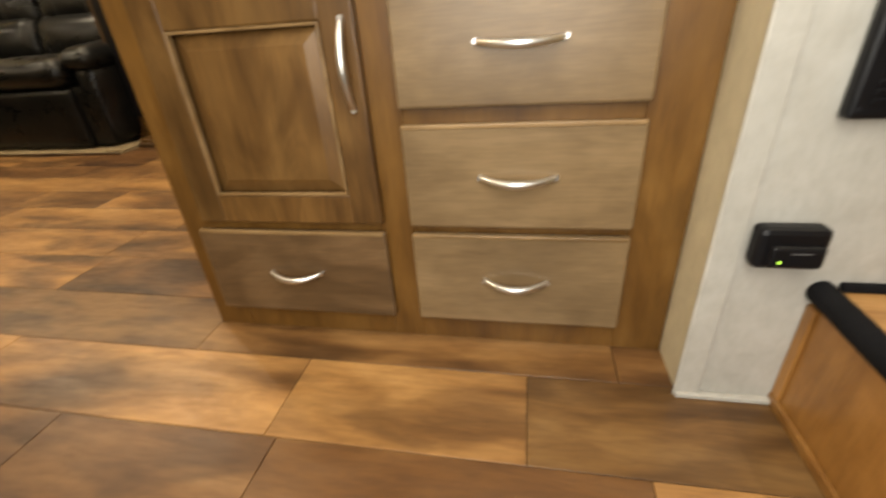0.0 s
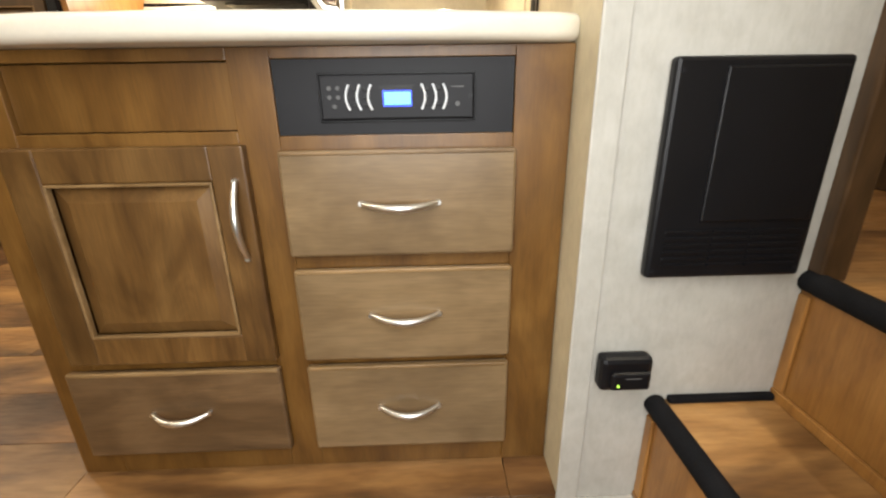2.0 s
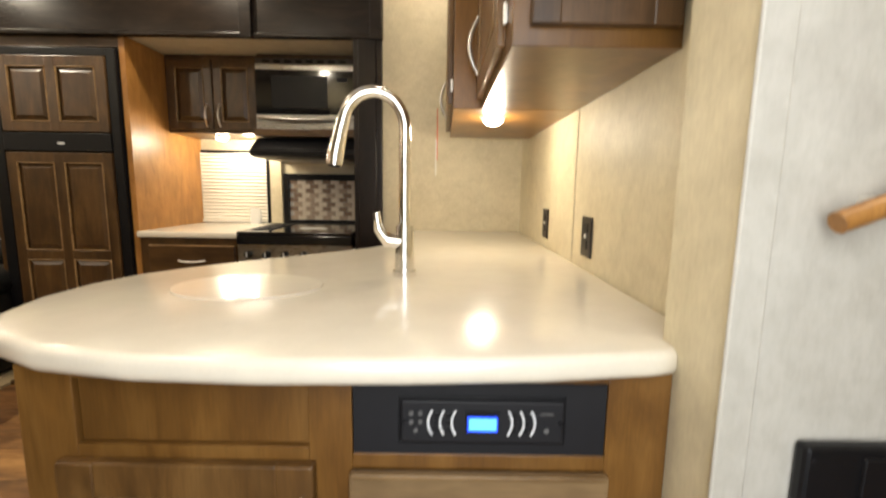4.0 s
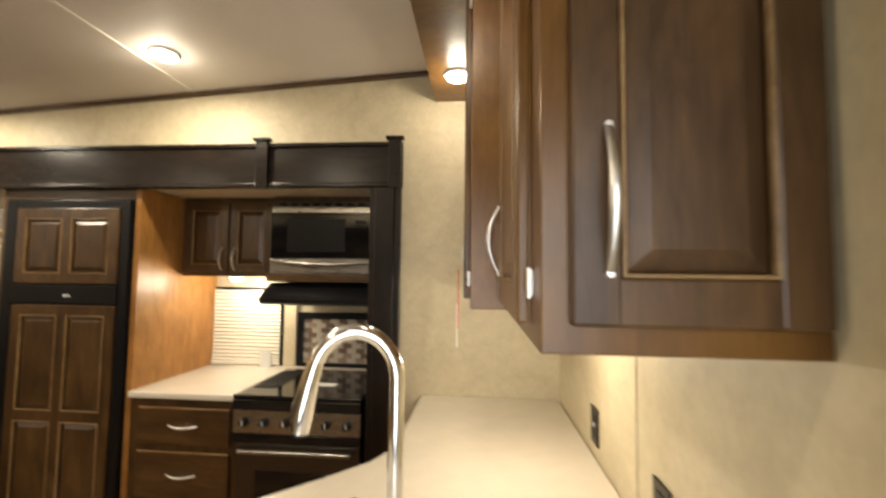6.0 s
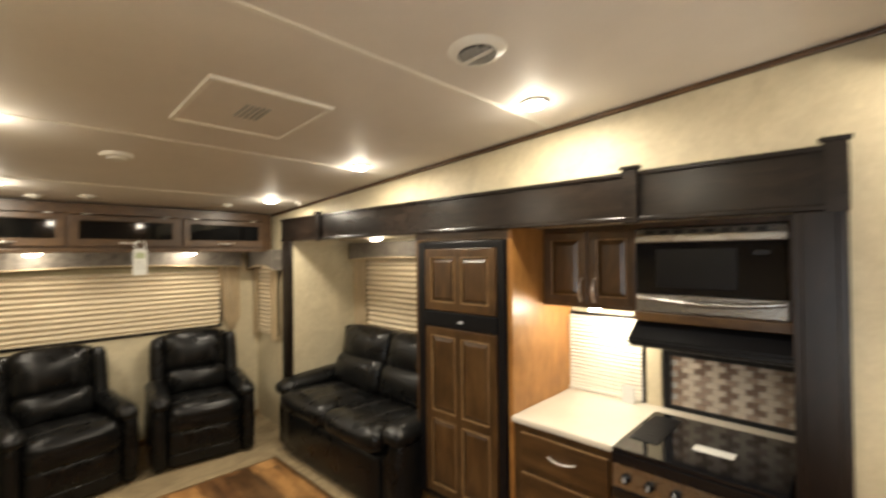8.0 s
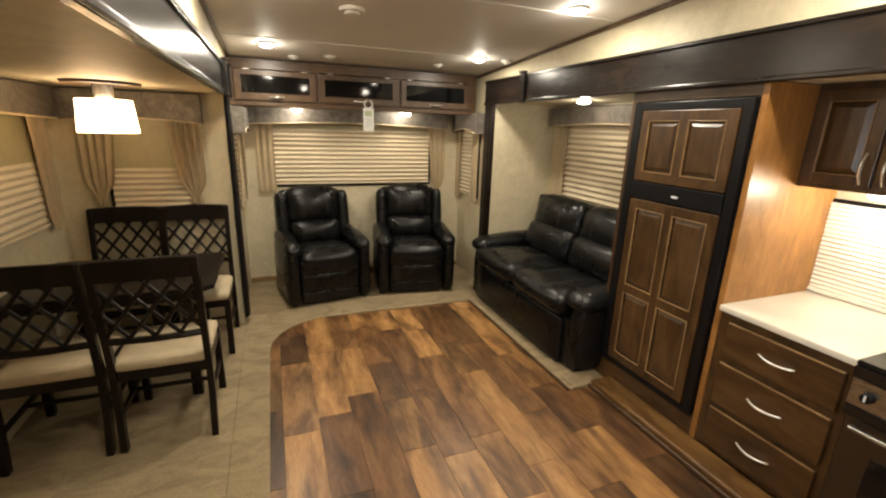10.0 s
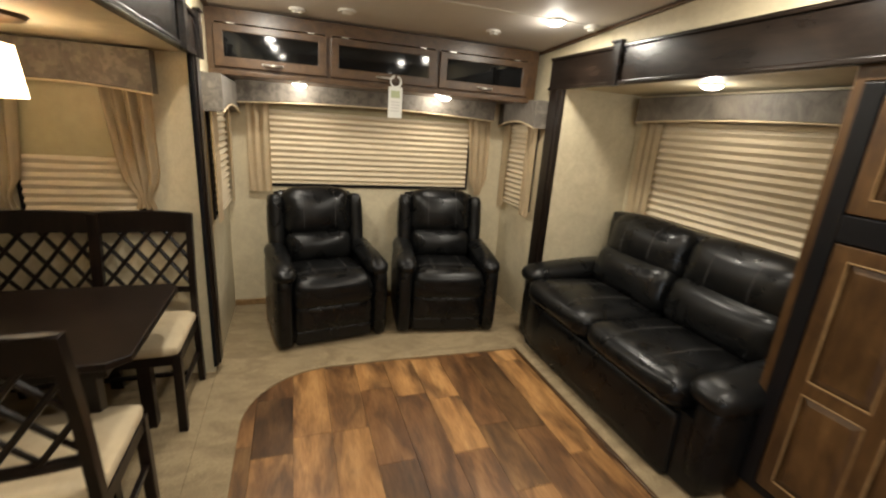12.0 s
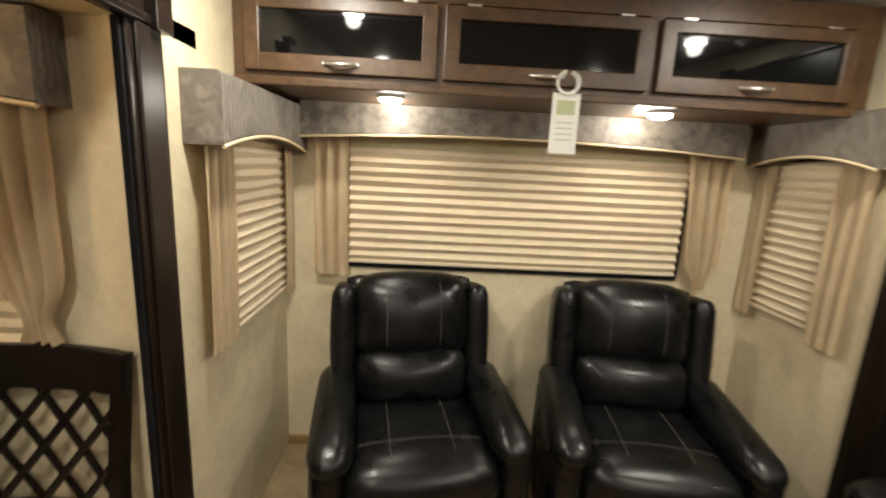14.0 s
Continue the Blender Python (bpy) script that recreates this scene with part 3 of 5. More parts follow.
def bedroom_step(x0, x1, z, zlow):
    t = thing("bedroom_step", ((x0 + x1) / 2, 0.3, zlow), "honey wood step with plank tread and black nosing", "step", "bedroom steps")
    part("riser", box(x0, x0 + 0.018, 0.1, 0.545, zlow, z - 0.02), M_HONEY, t)
    part("base_strip", box(x0 - 0.008, x0, 0.1, 0.545, zlow, zlow + 0.022, 0.003), M_HONEY, t)
    part("side_strip", box(x0 - 0.006, x0, 0.522, 0.5448, zlow + 0.022, z - 0.03, 0.003), M_HONEY, t)
    part("tread", box(x0 + 0.018, x1, 0.1, 0.5445, z - 0.02, z), M_FLOOR, t)
    part("nosing", tube([(x0 + 0.004, 0.1, z - 0.008), (x0 + 0.004, 0.25, z - 0.008), (x0 + 0.004, 0.543, z - 0.006)], 0.019, None, 14), M_RUBBER, t, "black carpeted nosing", True)
    return t


bedroom_step(0.465, 0.69, 0.24, 0.0)
bedroom_step(0.69, 2.0, 0.48, 0.24)
single("step_base", box(0.70, 2.0, 0.545, 1.2, 0.0, 0.48), M_FLOOR, "plank floor of the bedroom hall", "floor", kind="structure")
single("step_edge_strip", box(0.49, 0.69, 0.530, 0.5448, 0.24, 0.252, 0.003), M_RUBBER, "black edging strip on the step", "trim", kind="structure")
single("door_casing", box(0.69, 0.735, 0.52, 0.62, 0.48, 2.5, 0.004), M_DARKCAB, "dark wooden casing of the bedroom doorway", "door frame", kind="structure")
t = thing("wardrobe", (1.72, 0.62, 0.48), "dark-stained wooden wardrobe with raised panels", "wardrobe")
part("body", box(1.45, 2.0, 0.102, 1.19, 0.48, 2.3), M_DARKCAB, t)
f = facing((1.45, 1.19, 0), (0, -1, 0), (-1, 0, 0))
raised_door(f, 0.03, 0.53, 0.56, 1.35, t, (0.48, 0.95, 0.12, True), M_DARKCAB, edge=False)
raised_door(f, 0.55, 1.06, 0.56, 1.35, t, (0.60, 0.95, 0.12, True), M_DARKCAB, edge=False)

# ---- ceiling fixtures ----
def puck(x, y, z, label, r=0.052, tilt=0.0):
    t = thing("downlight", (x, y, z), label, "downlight", "round downlights")
    part("rim", disc((x, y, z), (0, 0, -1), r + 0.012, 0.010, None, 32, r + 0.004), M_WHITE, t, "white plastic rim")
    part("lens", tube([(x, y, z - 0.010 - 0.020 * math.sin(q)) for q in np.linspace(0, 1.5, 7)], [r * math.cos(q) for q in np.linspace(0, 1.5, 7)], None, 32), M_LENS, t, "glowing frosted lens", True)


for px, py in PUCKS:
    puck(px, py, ceil_z(px) - 0.001, "lit round LED downlight on the sloping ceiling")
# the fixture at y 1.05 is added for the unseen second bulb
for py in (2.20, 1.05):
    puck(-0.10, py, 2.357, "lit round downlight under the wooden soffit", 0.05)
puck(-4.86, 0.65, 1.816, "lit small downlight under the overhead cabinet", 0.045)
puck(-4.86, 1.72, 1.816, "lit small downlight under the overhead cabinet", 0.045)
puck(-3.45, 2.80, 1.929, "lit round downlight over the sofa")
puck(-1.52, 2.96, 1.452, "lit small downlight under the kitchen cupboard", 0.035)
puck(0.13, 1.66, 1.389, "lit small downlight under the wall cupboard", 0.035)


def tilted(bm):
    for v in bm.verts:
        v.co.z += SLOPE * v.co.x + CEIL
    return bm


t = thing("ceiling_vent", (-1.27, 1.56, ceil_z(-1.27)), "round white ceiling air vent with grey slats", "vent")
part("ring", tilted(disc((-1.27, 1.56, 0), (0, 0, -1), 0.098, 0.014, None, 36, 0.084)), M_WHITE, t, "", True)
part("throat", tilted(disc((-1.27, 1.56, -0.014), (0, 0, -1), 0.064, 0.003, None, 32)), M_CHARCOAL, t, "dark grey throat")
for k in range(-3, 4):
    w = math.sqrt(max(0.0, 0.060 ** 2 - (k * 0.017) ** 2))
    part("slat", tilted(box(-1.27 + k * 0.017 - 0.004, -1.27 + k * 0.017 + 0.004, 1.56 - w, 1.56 + w, -0.023, -0.017, 0.001)), M_GREYINK, t)
part("bar", tilted(box(-1.333, -1.207, 1.553, 1.567, -0.026, -0.020, 0.001)), M_WHITE, t)
t = thing("skylight_hatch", (-0.80, 1.12, ceil_z(-0.8)), "square white roof vent with a pale blue dome", "roof vent")
bm = bmesh.new()
for q in ((-1.03, -0.57, 0.89, 0.93), (-1.03, -0.57, 1.31, 1.35), (-1.03, -0.99, 0.93, 1.31), (-0.61, -0.57, 0.93, 1.31)):
    box(*q, -0.022, 0.0, 0.004, bm)
part("frame", tilted(bm), M_WHITE, t)
part("dome", tilted(box(-0.99, -0.61, 0.93, 1.31, -0.012, -0.002)), M_SKY, t, "pale blue dome with the daylight as its own glow")
part("fan_cover", tilted(disc((-0.80, 1.12, -0.012), (0, 0, -1), 0.09, 0.006, None, 28)), M_WHITE, t, "round white screen cover")
t = thing("air_return", (-2.2, 1.2, ceil_z(-2.2)), "square beige ceiling air grille", "air grille")
bm = bmesh.new()
for q in ((-2.46, -1.96, 0.96, 0.98), (-2.46, -1.96, 1.43, 1.45), (-2.46, -2.44, 0.98, 1.43), (-1.98, -1.96, 0.98, 1.43)):
    box(*q, -0.016, 0.0, 0.004, bm)
part("frame", tilted(bm), M_BATTEN, t)
part("cover", tilted(box(-2.44, -1.98, 0.98, 1.43, -0.010, 0.0)), M_CEIL, t)
for k in range(5):
    part("slat", tilted(box(-2.27, -2.12, 1.15 + k * 0.022, 1.162 + k * 0.022, -0.015, -0.010, 0.001)), M_GREYINK, t)
for x, y, r, h, lab in ((-3.2, 0.90, 0.075, 0.03, "round white smoke alarm on the ceiling"), (-4.05, 2.39, 0.045, 0.035, "small white round detector on the ceiling"),
                        (-4.46, 1.90, 0.05, 0.025, "round white ceiling speaker"), (-4.5, 0.93, 0.055, 0.02, "round white ceiling speaker"), (-4.62, 0.64, 0.05, 0.025, "round white ceiling speaker")):
    t = thing("ceiling_detector", (x, y, ceil_z(x)), lab, "detector")
    part("base", tilted(disc((x, y, 0), (0, 0, -1), r, h * 0.6, None, 28, r * 0.94)), M_WHITE, t, "", True)
    part("cap", tilted(disc((x, y, -h * 0.6), (0, 0, -1), r * 0.62, h * 0.4, None, 28, r * 0.5)), M_WHITE, t, "", True)


# ---- windows ----
def pleated(f, u0, u1, v0, v1, pitch, amp, n=0.0):
    """An accordion shade, folded to and fro."""
    bm = bmesh.new()
    k = max(2, int((v1 - v0) / pitch) * 2)
    rows = []
    for i in range(k + 1):
        v = v0 + (v1 - v0) * i / k
        d = n + (amp if i % 2 else 0.0)
        sag = 0.003 * math.sin(i * 2.1)
        rows.append([bm.verts.new(f @ Vector((u0 + (u1 - u0) * j / 6, v + sag * math.sin(j * 1.3 + i), d))) for j in range(7)])
    back = [[bm.verts.new(v.co + f.to_3x3() @ Vector((0, 0, -0.002))) for v in r] for r in rows]
    for s in (rows, back):
        for a, b in zip(s, s[1:]):
            for j in range(6):
                bm.faces.new((a[j], a[j + 1], b[j + 1], b[j]))
    return bm


def curtain(f, u0, u1, v0, v1, folds, tie=None, lean=0.0, depth=0.018, n0=0.02):
    """A gathered curtain panel; tie: height at which it is cinched."""
    bm = bmesh.new()
    nu, nv = folds * 8, 22
    rows = []
    for i in range(nv + 1):
        s = i / nv
        v = v1 + (v0 - v1) * s
        pinch = 1.0
        if tie:
            pinch = 1 - 0.45 * math.exp(-((v - tie) / 0.07) ** 2) - 0.28 * s
        row = []
        for j in range(nu + 1):
            w = j / nu
            mid = (u0 + u1) / 2 + lean * s
            u = mid + (u0 + (u1 - u0) * w - (u0 + u1) / 2) * pinch
            d = n0 + depth * (1 - 0.6 * s) * (math.sin(w * folds * 2 * math.pi + 0.6 * math.sin(3 * s)) + 0.35 * math.sin(w * folds * 4.7 + 2 * s + u0 * 9)) * (0.8 + 0.4 * s)
            row.append(bm.verts.new(f @ Vector((u, v + 0.004 * math.sin(w * 21), d))))
        rows.append(row)
    for a, b in zip(rows, rows[1:]):
        for j in range(nu):
            bm.faces.new((a[j], a[j + 1], b[j + 1], b[j]))
    r = bmesh.ops.solidify(bm, geom=bm.faces[:], thickness=0.003)
    return bm


def box_valance(f, u0, u1, v0, v1, rise, depth, parent, name="cornice"):
    """A padded box cornice with an arched lower edge and piping."""
    bm = bmesh.new()
    n = 16
    low, top = [], []
    for i in range(n + 1):
        s = i / n
        u = u0 + (u1 - u0) * s
        v = v0 + rise * (1 - (2 * s - 1) ** 2)
        low.append((u, v))
        top.append((u, v1))
    rings = []
    for d in (0.0, depth - 0.012, depth):
        inset = 0.0 if d < depth else 0.006
        rings.append([bm.verts.new(f @ Vector((u, v + inset * (1 if k <= n else -1), d))) for k, (u, v) in enumerate(low + top[::-1])])
    for a, b in zip(rings, rings[1:]):
        m = len(a)
        for k in range(m):
            bm.faces.new((a[k], a[(k + 1) % m], b[(k + 1) % m], b[k]))
    m = len(rings[0])
    for r in (rings[0], rings[-1]):
        for i in range(n):
            bm.faces.new((r[i], r[i + 1], r[m - 2 - i], r[m - 1 - i]))
    c = part(name, bm, M_FABRIC, parent, "taupe printed fabric cornice")
    pts = [f @ Vector((u, v - 0.004, depth - 0.002)) for u, v in low]
    part("piping", tube(pts, 0.006, None, 8), M_CURTAIN, c, "pale piping", True)
    return c


def window(name, f, u0, u1, v0, v1, label, sheer=0.0, pitch=0.042, amp=0.018, blind=None, curtains=(), cornice=None, open_to=0.0, wall=0.06):
    """A trailer window in its opening: frame, dark pane, shade, curtains, cornice."""
    t = thing(name, f @ Vector(((u0 + u1) / 2, v0, 0)), label, "window", kind="structure")
    bm = bmesh.new()
    for q in ((u0 - 0.02, u1 + 0.02, v0 - 0.022, v0 + 0.012), (u0 - 0.02, u1 + 0.02, v1 - 0.012, v1 + 0.02), (u0 - 0.02, u0 + 0.012, v0 + 0.012, v1 - 0.012), (u1 - 0.012, u1 + 0.02, v0 + 0.012, v1 - 0.012)):
        flat_box(f, *q, 0.001, 0.014, 0.003, bm)
    part("window_frame", bm, M_BLACK, t, "black metal frame")
    part("pane", flat_box(f, u0, u1, v0, v1, -wall + 0.01, -wall + 0.016), M_GLOSS, t, "dark tinted pane")
    top = v1 - sheer
    s = part("shade", pleated(f, u0 + 0.006, u1 - 0.006, v0 + open_to, top, pitch, amp, 0.016), blind or M_BLIND, t, "pleated beige shade")
    part("shade_rail", flat_box(f, u0 + 0.006, u1 - 0.006, v0 + open_to - 0.014, v0 + open_to + 0.002, 0.016, 0.036, 0.003), blind or M_BLIND, t)
    if sheer:
        part("upper_shade", flat_box(f, u0 + 0.006, u1 - 0.006, top, v1, 0.016, 0.020), M_SHEER, t, "thin olive upper shade")
    for c in curtains:
        part("curtain", curtain(f, *c), M_CURTAIN, t, "gathered tan curtain", True)
    if cornice:
        box_valance(f, *cornice, t)
    return t


F_REAR = facing((-5.25, 0, 0), (0, 1, 0), (1, 0, 0))
window("window_1", F_REAR, 0.42, 2.10, 1.055, 1.72, "wide rear window with a pleated beige shade", 0.09, 0.046, 0.020, None,
       ((0.265, 0.43, 1.00, 1.70, 3, None, 0.0, 0.013, 0.06), (2.06, 2.28, 1.00, 1.70, 3, 1.02, 0.04, 0.016, 0.06)), (0.22, 2.28, 1.665, 1.845, 0.035, 0.13), 0.02)
F_NORTH = facing((0, 2.5, 0), (1, 0, 0), (0, -1, 0))
window("window_2", F_NORTH, -5.18, -4.72, 0.96, 1.66, "narrow side window with a pleated shade and curtains", 0.0, 0.042, 0.018, None,
       ((-5.24, -5.12, 0.90, 1.66, 2, None, 0.0, 0.012, 0.05), (-4.80, -4.64, 0.90, 1.66, 3, None, 0.0, 0.012, 0.05)), (-5.235, -4.60, 1.63, 1.84, 0.05, 0.12))
F_SOUTH = facing((0, 0.1, 0), (-1, 0, 0), (0, 1, 0))
window("window_3", F_SOUTH, 4.55, 5.18, 0.94, 1.64, "narrow side window with a pleated shade and curtains", 0.0, 0.042, 0.018, None,
       ((4.41, 4.60, 0.92, 1.62, 4, None, 0.0, 0.012, 0.05), (5.12, 5.23, 0.92, 1.62, 2, None, 0.0, 0.012, 0.05)), (4.395, 5.235, 1.59, 1.80, 0.05, 0.12))
F_SLIDE = facing((0, 3.2, 0), (1, 0, 0), (0, -1, 0))
window("window_4", F_SLIDE, -4.12, -2.75, 0.98, 1.76, "wide window over the sofa with a pleated shade", 0.0, 0.050, 0.022, None,
       ((-4.30, -4.08, 0.95, 1.76, 3, None, 0.0, 0.013, 0.05), (-2.79, -2.63, 0.95, 1.76, 3, None, 0.0, 0.013, 0.05)), (-4.30, -2.60, 1.73, 1.905, 0.025, 0.12))
window("window_5", F_SLIDE, -1.84, -1.32, 0.88, 1.36, "kitchen window with a closed white pleated blind", 0.0, 0.024, 0.012, M_BLINDW)
F_DEND = facing((-4.21, 0, 0), (0, 1, 0), (1, 0, 0))
window("window_6", F_DEND, -0.69, -0.19, 1.03, 1.69, "dinette window with a half-lowered pleated shade", 0.36, 0.040, 0.014, None,
       ((-0.83, -0.61, 1.065, 1.68, 4, 1.12, -0.03, 0.020, 0.055), (-0.30, -0.075, 1.065, 1.68, 4, 1.12, 0.035, 0.022, 0.055)), (-0.90, -0.055, 1.655, 1.862, 0.03, 0.10))
F_DBACK = facing((0, -1.0, 0), (-1, 0, 0), (0, 1, 0))
window("window_7", F_DBACK, 2.0, 3.9, 1.0, 1.70, "wide dinette window with a pleated beige shade", 0.30, 0.040, 0.014, None,
       ((3.82, 4.05, 0.95, 1.68, 3, 0.94, 0.02, 0.015, 0.05), (1.88, 2.08, 0.95, 1.68, 3, 0.94, -0.02, 0.015, 0.05)), (1.8, 4.12, 1.665, 1.865, 0.03, 0.10))


# ---- island ----
F_ISL = facing((0, 0.66, 0), (1, 0, 0), (0, -1, 0))
t = thing("island_cabinet", (-0.22, 1.0, 0), "brown glazed maple island cabinet under the sink counter", "cabinet")
bm = bmesh.new()
flat = lambda *q: flat_box(F_ISL, *q, -0.02, 0.0, 0.0015, bm)
flat(-0.705, -0.617, 0.0, 0.850)
flat(-0.253, -0.185, 0.0, 0.850)
flat(0.212, 0.309, 0.0, 0.850)
for a, b, c, d in ((-0.617, -0.253, 0.0, 0.062), (-0.617, -0.253, 0.262, 0.285), (-0.617, -0.253, 0.690, 0.721), (-0.617, -0.253, 0.830, 0.850),
                   (-0.185, 0.212, 0.0, 0.062), (-0.185, 0.212, 0.262, 0.283), (-0.185, 0.212, 0.47, 0.50), (-0.185, 0.212, 0.685, 0.712), (-0.185, 0.212, 0.832, 0.850)):
    flat(a, b, c, d)
part("face_frame", bm, M_AMBER, t, "honey-brown face frame")
part("side_panel", box(-0.705, -0.687, 0.68, 1.38, 0.0, 0.850), M_HONEY, t, "honey wood side panel")
part("back_panel", box(-0.683, 0.389, 1.36, 1.38, 0.0, 0.850), M_HONEY, t)
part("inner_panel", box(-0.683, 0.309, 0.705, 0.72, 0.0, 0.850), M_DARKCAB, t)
part("false_front", flat_box(F_ISL, -0.615, -0.255, 0.723, 0.828, -0.016, -0.010), M_AMBER, t, "flat recessed false front")
raised_door(F_ISL, -0.642, -0.242, 0.285, 0.70, t, (-0.262, 0.572, 0.14, True), M_CAB, 0.060)
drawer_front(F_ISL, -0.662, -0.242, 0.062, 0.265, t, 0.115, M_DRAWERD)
# these three carry the sheen in their colour
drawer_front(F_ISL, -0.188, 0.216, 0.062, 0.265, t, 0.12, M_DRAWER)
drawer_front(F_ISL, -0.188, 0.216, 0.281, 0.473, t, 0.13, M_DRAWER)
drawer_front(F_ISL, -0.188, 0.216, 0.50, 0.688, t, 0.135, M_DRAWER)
t = thing("sink_base_cabinet", (0.1, 2.0, 0), "honey wood cabinet under the long sink counter", "cabinet")
part("body", box(-0.22, 0.389, 1.39, 2.498, 0.0, 0.850), M_HONEY, t)

edge = [(0.388, 0.703), (0.318, 0.703), (0.318, 0.668), (0.306, 0.648), (0.27, 0.638), (0.10, 0.612), (-0.10, 0.597), (-0.30, 0.590), (-0.48, 0.597), (-0.64, 0.625), (-0.77, 0.685), (-0.85, 0.78), (-0.885, 0.90), (-0.885, 1.03), (-0.85, 1.15),
        (-0.78, 1.26), (-0.68, 1.37), (-0.57, 1.485), (-0.45, 1.61), (-0.34, 1.735), (-0.285, 1.86), (-0.28, 2.498), (0.388, 2.498)]
t = thing("sink_counter", (-0.2, 1.3, 0.851), "cream solid-surface countertop with a curved rounded edge", "countertop")
part("slab", prism(edge, 0.851, 0.893, 0.014), M_COUNTER, t, "", True)
part("sink_cover", prism([(-0.50 + 0.17 * math.cos(a), 1.02 + 0.13 * math.sin(a)) for a in np.linspace(0, 2 * math.pi, 28)[:-1]], 0.8925, 0.897, 0.001), M_COUNTER, t, "cream sink cover")

# radio panel
t = thing("radio", (0.01, 0.66, 0.712), "black wall radio with a blue display in the island", "radio")
part("surround", flat_box(F_ISL, -0.183, 0.210, 0.713, 0.831, -0.008, 0.000), M_CHARCOAL, t, "flat charcoal surround")
fp = part("faceplate", flat_box(F_ISL, -0.108, 0.143, 0.737, 0.806, 0.000, 0.009, 0.003), M_CHARCOAL, t)
bm = bmesh.new()
for q in ((-0.112, 0.147, 0.733, 0.7365), (-0.112, 0.147, 0.8065, 0.810), (-0.112, -0.1085, 0.7365, 0.8065), (0.1435, 0.147, 0.7365, 0.8065)):
    flat_box(F_ISL, *q, 0.000, 0.004, 0.001, bm)
part("gasket", bm, M_BLACK, fp, "black gasket line")
part("display_border", flat_box(F_ISL, -0.009, 0.043, 0.756, 0.790, 0.009, 0.0105), M_BLACK, fp)
part("display_glow", flat_box(F_ISL, -0.006, 0.041, 0.757, 0.782, 0.0105, 0.0112), M_SCREENB, fp, "deep blue display rim")
part("display", flat_box(F_ISL, -0.003, 0.039, 0.760, 0.779, 0.0112, 0.012), M_SCREEN, fp, "lit blue display")
for cx, sgn in ((-0.060, -1), (-0.042, -1), (-0.024, -1), (0.057, 1), (0.075, 1), (0.092, 1)):
    pts = [F_ISL @ Vector((cx + sgn * 0.006 * (1 - (k / 5 - 1) ** 2), 0.7715 + 0.0195 * (k / 5 - 1), 0.0105)) for k in range(11)]
    part("arc", tube(pts, 0.0022, None, 8), M_SILVER, fp, "pale silver arc", True)
for cx in (-0.051, -0.033, 0.066, 0.084):
    for k in range(3):
        part("button", flat_box(F_ISL, cx - 0.005, cx + 0.005, 0.757 + k * 0.012, 0.764 + k * 0.012, 0.009, 0.012, 0.001), M_BLACK, fp)
for cx, cz in ((-0.092, 0.786), (-0.078, 0.786), (-0.092, 0.772), (-0.078, 0.772), (-0.085, 0.758)):
    part("button", disc(F_ISL @ Vector((cx, cz, 0.009)), (0, -1, 0), 0.0035, 0.003, None, 12), M_DIMINK, fp)
part("mark", flat_box(F_ISL, 0.106, 0.126, 0.7855, 0.7875, 0.009, 0.0098), M_DIMINK, fp, "small grey print bar")
part("jack", disc(F_ISL @ Vector((0.116, 0.760, 0.009)), (0, -1, 0), 0.004, 0.003, None, 12), M_DIMINK, fp)
for cx in (-0.103, 0.138):
    part("screw", disc(F_ISL @ Vector((cx, 0.7715, 0.009)), (0, -1, 0), 0.004, 0.002, None, 12), M_BLACK, fp)

# faucet
FX, FY = -0.150, 1.18
t = thing("faucet", (FX, FY, 0.893), "polished chrome gooseneck kitchen faucet with pull-down head", "faucet")
part("base", disc((FX, FY, 0.893), (0, 0, 1), 0.032, 0.014, disc((FX, FY, 0.905), (0, 0, 1), 0.027, 0.125, None, 24, 0.023), 24), M_CHROME, t, "", True)
neck = [(FX, FY, 1.02 + 0.26 * k / 8) for k in range(9)] + [(FX - 0.078 * (1 - math.cos(a)), FY - 0.01 * (1 - math.cos(a)), 1.28 + 0.090 * math.sin(a)) for a in np.linspace(0.15, 2.75, 18)]
part("neck", tube(neck, 0.0155, None, 16), M_CHROME, t, "", True)
e = Vector(neck[-1])
part("spray_head", tube([e, e + Vector((-0.012, 0, -0.04)), e + Vector((-0.026, 0, -0.10)), e + Vector((-0.030, 0, -0.13))], [0.0155, 0.018, 0.022, 0.020], None, 16), M_CHROME, t, "", True)
part("nozzle", disc(e + Vector((-0.030, 0, -0.13)), (-0.2, 0, -1), 0.016, 0.006, None, 16), M_BLACK, t, "dark nozzle ring")
part("lever", tube([(FX, FY, 0.985), (FX - 0.045, FY - 0.01, 0.99), (FX - 0.068, FY - 0.015, 1.02), (FX - 0.072, FY - 0.02, 1.065)], [0.022, 0.020, 0.014, 0.009], None, 12), M_CHROME, t, "", True)

# furnace panel, detector and rail on the pale wall
F_PAN = facing((0, 0.545, 0), (1, 0, 0), (0, -1, 0))
t = thing("furnace_panel", (0.53, 0.545, 0.49), "matt black plastic furnace panel with louvres", "furnace panel")
part("cover", flat_box(F_PAN, 0.405, 0.655, 0.492, 0.818, 0.001, 0.022, 0.006), M_BLACK, t)
part("raised_panel", flat_box(F_PAN, 0.475, 0.645, 0.585, 0.805, 0.020, 0.026, 0.003), M_BLACK, t)
for k in range(6):
    for a, b in ((0.425, 0.495), (0.500, 0.555), (0.560, 0.640)):
        part("louvre", flat_box(F_PAN, a, b, 0.512 + k * 0.011, 0.517 + k * 0.011, 0.020, 0.025, 0.001), M_BLACK, t)
